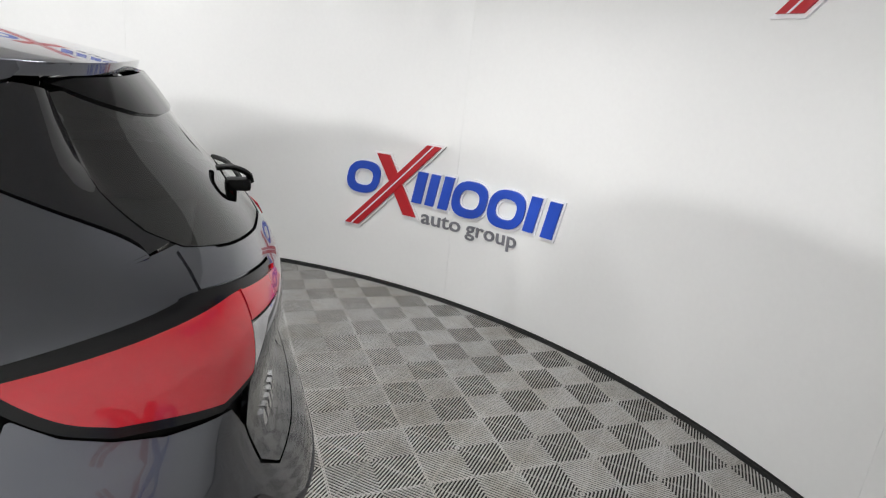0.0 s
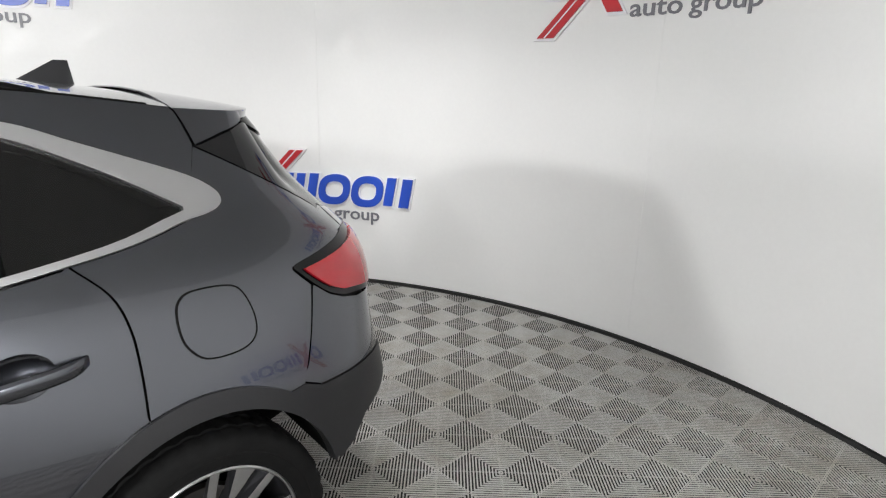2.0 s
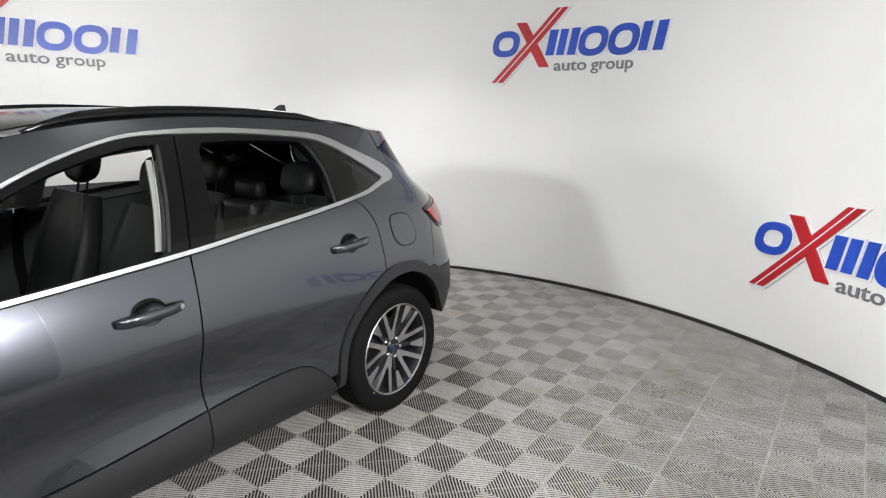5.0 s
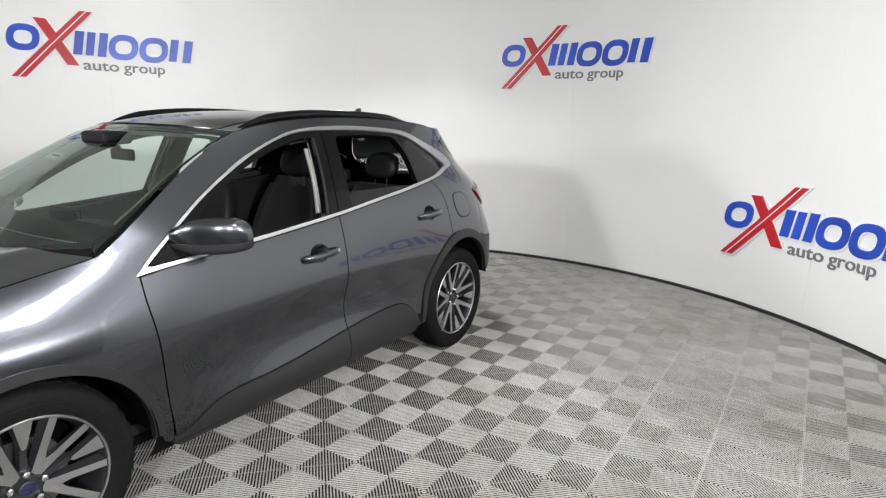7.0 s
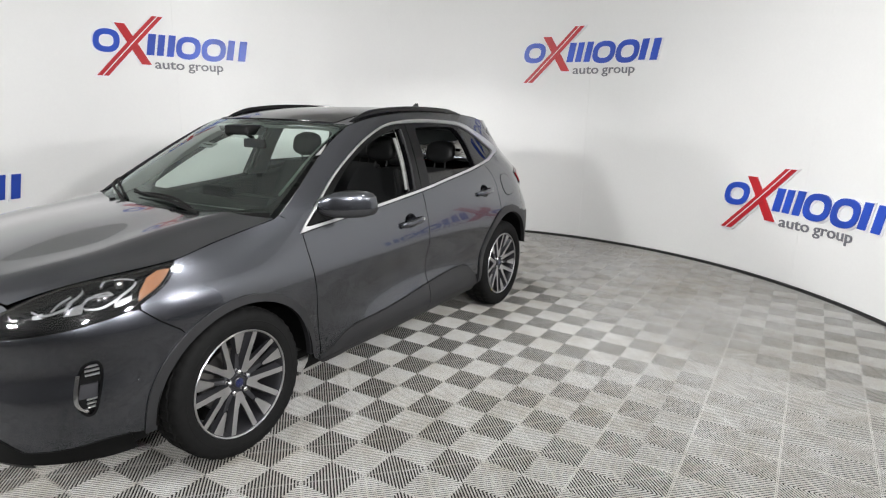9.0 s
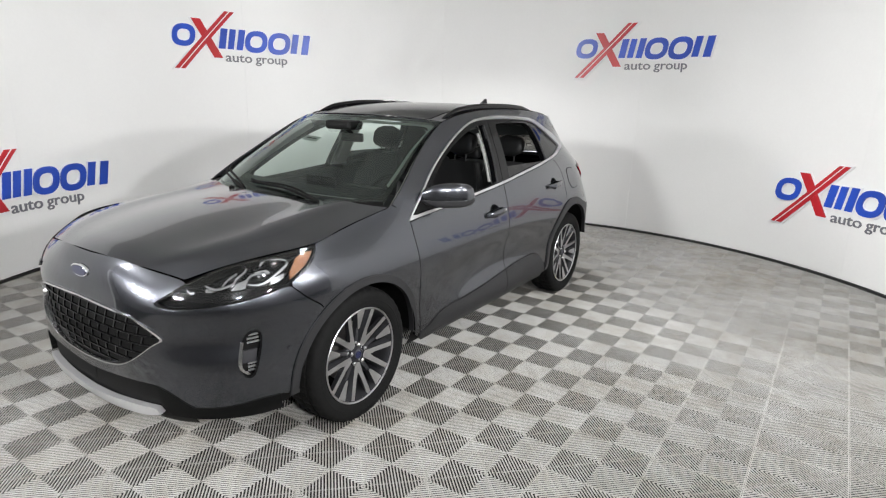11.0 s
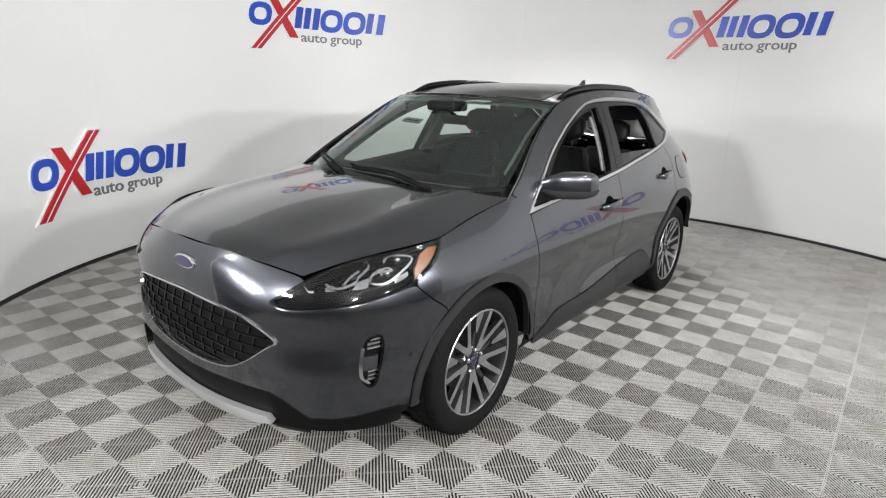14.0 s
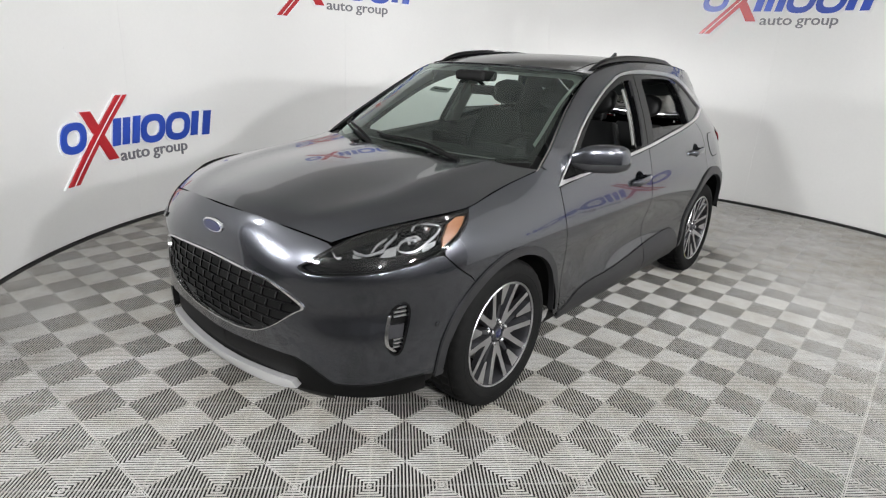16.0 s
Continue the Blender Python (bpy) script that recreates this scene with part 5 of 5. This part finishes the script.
    for k in range(5):
        arms = []
        for sg in (1, -1):
            o = [(0.048, sg * -0.004), (0.052, sg * 0.017), (0.120, sg * 0.0375), (0.246, sg * 0.0790), (0.250, sg * 0.0530), (0.130, sg * 0.0135), (0.105, sg * 0.0)]
            if sg < 0:
                o = o[::-1]
            arms.append(spoke("arm", o, 0.066, 0.094, 0.032))
        add("split_spoke", arms, 72 * k, 0)
        w = [(0.150, -0.0085), (0.249, -0.0300), (0.249, 0.0300), (0.150, 0.0085), (0.143, 0.0)]
        add("wedge_spoke", [spoke("w", w, 0.064, 0.092, 0.03)], 72 * k + 36, 0)
        w = [(0.045, -0.013), (0.16, -0.0085), (0.16, 0.0085), (0.045, 0.013)]
        add("spoke_root", [spoke("w", w, 0.056, 0.078, 0.03)], 72 * k + 36, 1)
    # hub, cap, nuts
    bm = bmesh.new()
    lathe(bm, [(0.0, 0.058), (0.066, 0.058), (0.072, 0.050), (0.074, 0.02)], 40)
    part("hub", bm, M_POCKET, root, smooth=True, edge_split=30)
    bm = bmesh.new()
    lathe(bm, [(0.0, 0.074), (0.022, 0.073), (0.026, 0.068), (0.027, 0.055)], 28)
    part("centre_cap", bm, M_EMBLEM, root, smooth=True, edge_split=40, label="plain blue wheel centre cap")
    bm = bmesh.new()
    lathe(bm, [(0.0225, 0.0738), (0.025, 0.0758), (0.029, 0.070), (0.030, 0.055)], 28)
    part("cap_ring", bm, M_POCKET, root, smooth=True)
    for k in range(5):
        bm = bmesh.new()
        lathe(bm, [(0.0, 0.024), (0.006, 0.024), (0.0115, 0.019), (0.0135, 0.004), (0.0165, 0.0)], 12)
        a = Matrix.Rotation(radians(72 * k + 36), 4, "Y") @ turn
        bmesh.ops.transform(bm, matrix=a @ Matrix.Translation((0.054, 0.057, 0)), verts=bm.verts[:])
        part("wheel_nut", bm, M_BRIGHT, root)
    # brake
    bm = bmesh.new()
    lathe(bm, [(0.05, 0.004), (0.155, 0.004), (0.157, -0.006), (0.157, -0.02), (0.05, -0.02)], 48)
    part("brake_disc", bm, M_STEEL, root, smooth=True, edge_split=30)
    bm = box_bm(bmesh.new(), (-0.045, -0.05, 0.10), (0.045, 0.022, 0.185), 0.012)
    bmesh.ops.transform(bm, matrix=Matrix.Rotation(radians(70 if x > 0 else -60), 4, "Y"), verts=bm.verts[:])
    part("brake_caliper", bm, M_STEEL, root)
    # black disc added behind the spokes, its colour stands in for shade
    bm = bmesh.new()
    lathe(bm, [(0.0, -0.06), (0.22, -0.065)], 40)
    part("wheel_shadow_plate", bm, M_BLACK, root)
    if s > 0 and x < 0:
        bm = bmesh.new()
        lathe(bm, [(0.0, 0.0), (0.006, 0.0)], 16)
        bmesh.ops.transform(bm, matrix=Matrix.Rotation(radians(-43), 4, "Y").inverted() @ Matrix.Translation((0.272, 0.1062, 0)), verts=bm.verts[:])
        part("tyre_dot", bm, M_YELLOW, root, "small yellow paint dot")


for x in (WF, WR):
    for s in (1, -1):
        wheel_at(x, s)

# ---- handles, mirrors, rails, wipers ----
def handle(xc, zc, tilt):
    cup = cup_line(xc, zc + 0.004)
    uc = sx(xc, zc + 0.004)[0]

    def bowl(u, z):
        r2 = ((np.asarray(u) - uc) / 0.066) ** 2 + ((np.asarray(z) - zc - 0.004) / 0.048) ** 2
        p = side(u, z)
        p[:, 1] -= 0.020 * np.clip(1 - r2, 0, 1) ** 0.8
        return p

    panel("handle_cup", cup, bowl, M_PAINT, car, thick=0, step=0.012)
    for s in (1, -1):
        bm = bmesh.new()
        rings = []
        for k in np.linspace(-1, 1, 15):
            x = xc + 0.125 * k
            z = zc - tilt * k * 0.125
            p = side(*sx(x, z))[0]
            lift = 0.030 * (1 - abs(k) ** 4) + 0.006
            h = 0.0165 * (1 - 0.40 * abs(k) ** 8)
            rings.append([(x, s * (p[1] + lift + 0.011 * math.sin(a) * (1 - 0.5 * abs(k) ** 6)), z + h * math.copysign(abs(math.cos(a)) ** 0.7, math.cos(a)) * 1.2) for a in np.linspace(0, 2 * math.pi, 12, endpoint=False)])
        loft(bm, rings)
        hd = part("door_handle", bm, M_PAINT, car, smooth=True, edge_split=60)
    return hd


handle(0.0, 0.930, 0.07)
handle(-1.0, 1.015, 0.06)
bm = bmesh.new()
lathe(bm, [(0.0, 0.003), (0.008, 0.003), (0.010, 0.0)], 16)
p = side(*sx(-0.105, 0.937))[0]
bmesh.ops.transform(bm, matrix=Matrix.Translation((p[0], p[1] + 0.030, p[2])), verts=bm.verts[:])
part("key_lock", bm, M_CHROME, car)


def mirror(s):
    n = 28
    rings, lower = [], []
    for k in np.linspace(0, 1, 20):
        y = 0.815 + 0.220 * k
        xc = 0.700 - 0.140 * k - 0.03 * k ** 3
        out = max((k - 0.40) / 0.603, 0)
        grow_in = math.sin(min(k / 0.45, 1) * math.pi / 2)
        h = (1 - out ** 5.5) ** 0.5 * (0.56 + 0.44 * grow_in)
        w = (1 - out ** 5.0) ** 0.5 * (0.72 + 0.28 * grow_in)
        ring = []
        for i in range(n):
            a = 2 * math.pi * i / n
            c, q = math.cos(a), math.sin(a)
            x = xc + 0.068 * w * math.copysign(abs(c) ** 0.55, c) * (1.15 if c > 0 else 0.62)
            z = 1.112 + h * (0.086 if q > 0 else 0.056) * math.copysign(abs(q) ** 0.55, q)
            ring.append((x, s * y, z))
        rings.append(ring)
        lower.append([(xc + (p[0] - xc) * 1.035, p[1] + s * 0.003 * k, min(p[2] - 0.003, 1.100)) for p in ring])
    bm = bmesh.new()
    loft(bm, rings)
    m = part("door_mirror", bm, M_PAINT, car, smooth=True, edge_split=60)
    # black lower shell with a sharp upper edge
    bm = bmesh.new()
    loft(bm, lower)
    part("mirror_base_shell", bm, M_CLAD, m, smooth=True, edge_split=35)
    bm = bmesh.new()
    pts = [(0.700 - 0.140 * k - 0.043, s * (0.815 + 0.220 * k)) for k in (0.14, 0.4, 0.7, 0.86)]
    loft(bm, [[(x, y, 1.068), (x, y, 1.180), (x + 0.004, y, 1.180), (x + 0.004, y, 1.068)] for x, y in pts])
    part("mirror_glass", bm, M_BRIGHT, m)
    bm = bmesh.new()
    loft(bm, [[(0.76, s * 0.79, 1.045), (0.66, s * 0.79, 1.055), (0.66, s * 0.79, 1.085), (0.76, s * 0.79, 1.075)], [(0.72, s * 0.87, 1.048), (0.65, s * 0.87, 1.048), (0.65, s * 0.87, 1.085), (0.72, s * 0.87, 1.085)]])
    part("mirror_foot", bm, M_BLACK, m)


for s in (1, -1):
    mirror(s)
panel("mirror_sail", flank([(0.845, 1.036), (0.735, 1.112), (0.645, 1.172), (0.655, 1.050)]), side, M_BLACK, car, off=-0.002, thick=0.02)

# roof rails
for s in (1, -1):
    pts = rounded([(0.21, 0.572, 1.540), (0.12, 0.572, 1.570), (-0.02, 0.568, 1.599), (-0.30, 0.562, 1.621), (-0.65, 0.558, 1.622), (-0.92, 0.555, 1.611), (-1.08, 0.552, 1.593), (-1.22, 0.548, 1.570)], 5)
    r = [0.006 + 0.012 * min(1, 4 * i / len(pts), 4 * (len(pts) - 1 - i) / len(pts)) for i in range(len(pts))]
    tube("roof_rail", [(x, s * y, z) for x, y, z in pts], r, M_GLOSS, car, seg=10, flat=1.25, label="gloss black roof rail")
# antenna fin
bm = bmesh.new()
rings = []
for k in np.linspace(0, 1, 8):
    f = 1 - k
    z = 1.600 + 0.075 * k
    x1, x0 = -1.372 + 0.012 * k, -1.195 - 0.125 * k
    w = 0.030 * f ** 1.2 + 0.006
    rings.append([((x0 + x1) / 2 + (x0 - x1) / 2 * math.cos(a), w * math.sin(a), z) for a in np.linspace(0, 2 * math.pi, 16, endpoint=False)])
loft(bm, rings)
part("antenna_fin", bm, M_CLAD, car, smooth=True, edge_split=60)
# seam of the roof panel above the doors
for s in (1, -1):
    tube("roof_gutter", [(float(x), s * float(np.interp(x, XS, YE) * 0.990), float(roof_ez(x)) + 0.002) for x in np.linspace(-1.40, 0.22, 30)], 0.004, M_BLACK, car, seg=6)
# scuttle and wipers
bm = bmesh.new()
rings = []
for v in np.linspace(-0.97, 0.97, 25):
    a = hood(np.array([0.985]), np.array([abs(v)]))[0]
    b = screen(np.array([0.03]), np.array([abs(v)]))[0]
    s = 1 if v >= 0 else -1
    rings.append([(a[0] + 0.01, s * a[1], a[2] - 0.012), (b[0], s * b[1], b[2] - 0.004), (b[0], s * b[1], b[2] - 0.05), (a[0] + 0.01, s * a[1], a[2] - 0.06)])
loft(bm, rings)
part("scuttle", bm, M_BLACK, car, smooth=True, edge_split=30)


def scr(s, v, lift):
    p = screen(np.array([s]), np.array([abs(v)]))[0]
    q = screen(np.array([s + 0.01]), np.array([abs(v)]))[0]
    up = Vector((q[2] - p[2], 0, p[0] - q[0])).normalized()
    return Vector((p[0], p[1] * (1 if v >= 0 else -1), p[2])) + up * lift


for v0, s0, v1, s1 in ((0.60, -0.005, -0.22, 0.085), (-0.20, 0.0, -0.90, 0.10)):
    line = [scr(s0 + (s1 - s0) * k + 0.03 * math.sin(math.pi * k), v0 + (v1 - v0) * k, 0.022) for k in np.linspace(0, 1, 12)]
    w = tube("wiper_arm", line, [0.010 - 0.005 * k / 11 for k in range(12)], M_BLACK, car, seg=6)
    v2 = v0 + (v1 - v0) * 0.22
    blade = [scr(s0 + (s1 - s0) * k + 0.045 * math.sin(math.pi * min(k, 1)) + 0.012, v2 + (v1 - v0) * 0.92 * (k - 0.22) + 0.0, 0.012) for k in np.linspace(0.10, 1.15, 14)]
    tube("wiper_blade", blade, 0.0065, M_BLACK, w, seg=6)
# washer jets, rear wiper, tail badge
for v in (0.35, -0.35):
    p = hood(np.array([0.972]), np.array([abs(v)]))[0]
    part("washer_jet", box_bm(bmesh.new(), (p[0] - 0.012, p[1] * (1 if v > 0 else -1) - 0.012, p[2] - 0.002), (p[0] + 0.012, p[1] * (1 if v > 0 else -1) + 0.012, p[2] + 0.010), 0.003), M_BLACK, car)
bm = bmesh.new()
q = side(*ry(0.001, 1.235))[0]
box_bm(bm, (q[0] - 0.045, -0.024, q[2] - 0.012), (q[0] + 0.02, 0.028, q[2] + 0.022), 0.010)
rw = part("rear_wiper", bm, M_BLACK, car, smooth=True, edge_split=40)
tube("rear_wiper_neck", rounded([(q[0] + 0.045, 0.04, q[2] + 0.055), (q[0] + 0.005, 0.03, q[2] + 0.056), (q[0] - 0.035, 0.015, q[2] + 0.038), (q[0] - 0.045, 0.0, q[2] + 0.012)], 5), 0.010, M_BLACK, rw, seg=8, flat=0.8)
tube("rear_wiper_arm", [side(*ry(max(y, 0.001), 1.235 + 0.02 * math.sin(y * 6)))[0] * np.array((1, -1, 1)) + np.array((-0.03, 0, 0)) for y in np.linspace(0.0, 0.40, 9)], 0.008, M_BLACK, rw, seg=6)
# small chrome bars in place of the name on the tailgate
for k in range(6):
    y0 = 0.345 + 0.034 * k
    bars = panel("name_bar", tail([(y0, 0.806), (y0 + 0.022, 0.806), (y0 + 0.022, 0.838), (y0, 0.838)]), side, M_BRIGHT, car, off=0.006, thick=0.006, step=0.02, label="small chrome bar")
    bpy.data.objects.remove(bars[1])
# underside of the spoiler with the high brake lamp
panel("spoiler_underside", sq, lambda s, v: spoil(0.985 * np.asarray(s), v) * np.array((1, 0.97, 1)) - np.array((0, 0, 0.024)), M_GLOSS, car, step=0.06, thick=0, flip=False)

# ---- inside ----
def seat(x, y, top, head_z, name="seat"):
    root = new(name)
    root.parent, root.location = car, (x, y, 0.0)
    tilt = Matrix.Translation((0, 0, 0.62)) @ Matrix.Rotation(radians(-16), 4, "Y")
    part("cushion", box_bm(bmesh.new(), (-0.02, -0.26, 0.46), (0.50, 0.26, 0.64), 0.05), M_SEAT, root, smooth=True, edge_split=60)
    bm = bmesh.new()
    rings = []
    for k in np.linspace(0, 1, 9):
        w = 0.255 * (1 - 0.28 * max(k - 0.5, 0) * 2 * max(k - 0.5, 0) * 2) * (0.94 + 0.06 * math.sin(math.pi * k))
        d = 0.075 - 0.022 * k
        z = (top - 0.62) * k
        rings.append([(-0.03 + d * math.copysign(abs(math.cos(a)) ** 0.6, math.cos(a)) + (0.018 if abs(math.sin(a)) > 0.75 and math.cos(a) > 0 else 0), w * math.copysign(abs(math.sin(a)) ** 0.5, math.sin(a)), z) for a in np.linspace(0, 2 * math.pi, 24, endpoint=False)])
    loft(bm, rings)
    bmesh.ops.transform(bm, matrix=tilt, verts=bm.verts[:])
    part("backrest", bm, M_SEAT, root, smooth=True, edge_split=60)
    lean = -0.286 * (head_z - 0.62)
    bm = bmesh.new()
    rings = []
    for k in np.linspace(-1, 1, 9):
        f = (1 - abs(k) ** 3.5) ** 0.5 if abs(k) < 1 else 0.05
        f = max(f, 0.35)
        rings.append([(lean - 0.02 + 0.052 * f * math.cos(a) - 0.02 * k, 0.135 * f * math.copysign(abs(math.sin(a)) ** 0.55, math.sin(a)), head_z + 0.088 * k) for a in np.linspace(0, 2 * math.pi, 20, endpoint=False)])
    loft(bm, rings)
    part("headrest", bm, M_SEAT, root, smooth=True, edge_split=70)
    for yy in (-0.05, 0.05):
        tube("headrest_post", [(lean, yy, head_z - 0.16), (lean - 0.02, yy, head_z - 0.05)], 0.006, M_SEAT, root, seg=6)
    return root


for s in (1, -1):
    seat(-0.14, s * 0.37, 1.24, 1.350, "front_seat")
for y in (0.40, -0.40):
    seat(-0.90, y, 1.18, 1.290, "rear_seat")
bm = box_bm(bmesh.new(), (-1.12, -0.14, 0.62), (-0.98, 0.14, 1.14), 0.04)
part("rear_seat_middle", bm, M_SEAT, car, smooth=True, edge_split=60)
bm = box_bm(bmesh.new(), (-1.13, -0.11, 1.15), (-1.05, 0.11, 1.25), 0.035)
part("middle_headrest", bm, M_SEAT, car, smooth=True, edge_split=60)
# dashboard
bm = bmesh.new()
rings = []
for y in np.linspace(-0.74, 0.74, 17):
    e = 0.13 * (abs(y) / 0.74) ** 2
    rings.append([(1.15 - e * 1.4, y, 1.062), (1.00 - e, y, 1.082), (0.86 - e * 0.6, y, 1.108), (0.77 - e * 0.3, y, 1.100), (0.72, y, 1.03), (0.70, y, 0.86), (0.76, y, 0.70), (1.10 - e, y, 0.70)])
loft(bm, rings)
part("dashboard", bm, M_TRIM, car, smooth=True, edge_split=35)
tube("dashboard_stitching", [(0.98 - 0.10 * (abs(y) / 0.74) ** 2, y, 1.088) for y in np.linspace(-0.50, 0.50, 24)], 0.0022, M_LINER, car, seg=5)
bm = bmesh.new()
loft(bm, [[(0.76, 0.55, 1.08), (0.76, 0.20, 1.08), (0.88, 0.20, 1.09), (0.88, 0.55, 1.09)], [(0.74, 0.52, 1.135), (0.74, 0.23, 1.135), (0.82, 0.23, 1.14), (0.82, 0.52, 1.14)]])
part("instrument_hood", bm, M_TRIM, car)
part("centre_screen", box_bm(bmesh.new(), (0.745, -0.13, 1.02), (0.765, 0.13, 1.165), 0.008), M_GLOSS, car)
part("centre_console", box_bm(bmesh.new(), (-0.25, -0.12, 0.30), (0.75, 0.12, 0.72), 0.04), M_TRIM, car)
# steering wheel
sw = Matrix.Translation((0.54, 0.37, 1.00)) @ Matrix.Rotation(radians(66), 4, "Y")
pts = [sw @ Vector((0.185 * math.cos(a), 0.185 * math.sin(a), 0)) for a in np.linspace(0, 2 * math.pi, 36, endpoint=False)]
wh = tube("steering_wheel", pts, 0.015, M_SEAT, car, seg=8, closed=True)
bm = bmesh.new()
box_bm(bm, (-0.06, -0.075, -0.03), (0.06, 0.075, 0.02), 0.02)
bmesh.ops.transform(bm, matrix=sw, verts=bm.verts[:])
part("steering_hub", bm, M_TRIM, wh)
for a in (0, 120, 240):
    tube("steering_spoke", [sw @ Vector((0.05 * math.cos(radians(a)), 0.05 * math.sin(radians(a)), 0)), sw @ Vector((0.18 * math.cos(radians(a)), 0.18 * math.sin(radians(a)), 0))], 0.014, M_TRIM, wh, seg=8, flat=0.5)
# cabin floor, bulkhead, door cards, headliner, pillar trims
part("cabin_floor", box_bm(bmesh.new(), (-1.55, -0.66, 0.27), (1.1, 0.66, 0.32), 0.0), M_TRIM, car)
part("luggage_cover", box_bm(bmesh.new(), (-1.95, -0.62, 1.02), (-1.15, 0.62, 1.05), 0.01), M_TRIM, car)
inner_f = [(x, belt_z(x) - 0.01) for x in np.linspace(0.86, -0.16, 14)] + [(-0.16, 0.36), (0.80, 0.36)]
panel("front_door_card", flank(inner_f), side, M_TRIM, car, off=0.085, thick=0, flip=True, step=0.06)
inner_r = [(x, belt_z(x) - 0.01) for x in np.linspace(-0.21, -1.10, 12)] + [(-1.08, 0.75), (-0.85, 0.45), (-0.22, 0.40)]
panel("rear_door_card", flank(inner_r), side, M_TRIM, car, off=0.085, thick=0, flip=True, step=0.06)
for x0, x1 in ((0.86, -0.16), (-0.24, -1.0)):
    top = [(x, belt_z(x) - 0.004) for x in np.linspace(x0, x1, 10)]
    for s in (1, -1):
        bm = bmesh.new()
        rings = []
        for x, z in top:
            a = side(*sx(x, z))[0]
            rings.append([(a[0], s * (a[1] - 0.02), z), (a[0], s * (a[1] - 0.09), z - 0.004), (a[0], s * (a[1] - 0.09), z - 0.03), (a[0], s * (a[1] - 0.02), z - 0.03)])
        loft(bm, rings)
        part("door_top_trim", bm, M_TRIM, car)
half_in = [(0.33, 0.0005), (0.33, 0.90), (-1.38, 0.90), (-1.38, 0.0005)]
panel("headliner", half_in, roof, M_LINER, car, off=-0.045, thick=0, step=0.08, flip=False)
ap = [(x, z - 0.012) for x, z in rounded(WS_EDGE, 4)] + [(x, z + 0.012) for x, z in [(0.205, 1.440), (0.395, 1.346), (0.57, 1.245), (0.735, 1.136), (0.86, 1.055)]]
panel("front_pillar_trim", flank(ap), side, M_LINER, car, off=0.045, thick=0, flip=True, step=0.05)
ap = [(-0.205, 1.50), (-0.36, 1.50), (-0.31, 1.12), (-0.12, 1.12)]
panel("middle_pillar_trim", flank(ap), side, M_LINER, car, off=0.050, thick=0.0, flip=True, step=0.05)
panel("cant_rail_trim", flank([(0.2, 1.50), (0.0, 1.55), (-0.8, 1.585), (-1.4, 1.53), (-1.42, 1.36), (-1.30, 1.38), (-1.1, 1.47), (-0.9, 1.51), (-0.3, 1.51), (0.0, 1.475), (0.2, 1.41)]), side, M_TRIM, car, off=0.045, thick=0, flip=True, step=0.06)
# light strip of the seat belt beside the driver's opening
c = rounded([(-0.255, 1.44), (-0.225, 1.36), (-0.200, 1.25), (-0.180, 1.13)], 6)
for s in (1, -1):
    tube("pillar_grip", [side(*sx(x, z))[0] * np.array((1, s, 1)) - np.array((0, s * 0.06, 0)) for x, z in c], 0.014, M_LINER, car, seg=8)
# pale edge of the middle pillar's lining, inside the driver's opening
c = rounded([(-0.190, 1.465), (-0.160, 1.30), (-0.118, 1.135)], 6)
panel("pillar_lining", flank([(x + 0.016, z) for x, z in c] + [(x - 0.006, z) for x, z in c[::-1]]), side, M_PILLAR, car, off=-0.055, thick=0.01, step=0.03, label="pale middle pillar lining")
# interior mirror, camera pod, windscreen sticker
im = part("interior_mirror", box_bm(bmesh.new(), (0.455, -0.08, 1.372), (0.480, 0.11, 1.430), 0.012), M_BLACK, car)
tube("mirror_stalk", [(0.48, 0.02, 1.43), (0.56, 0.0, 1.485)], 0.012, M_BLACK, im, seg=8)
part("camera_pod", box_bm(bmesh.new(), (0.46, -0.11, 1.455), (0.60, 0.11, 1.515), 0.02), M_BLACK, car)
st = panel("windscreen_card", [(0.60, 0.07), (0.660, 0.07), (0.660, 0.32), (0.60, 0.32)], screen, M_CARD, car, off=-0.010, thick=0, flip=True, step=0.05, label="small white card behind the glass")
bpy.data.objects.remove(st[0])
bars = panel("card_bars", [(0.626, 0.11), (0.637, 0.11), (0.637, 0.28), (0.626, 0.28)], screen, M_BLACK, car, off=-0.008, thick=0, flip=True, step=0.05)
bpy.data.objects.remove(bars[0])
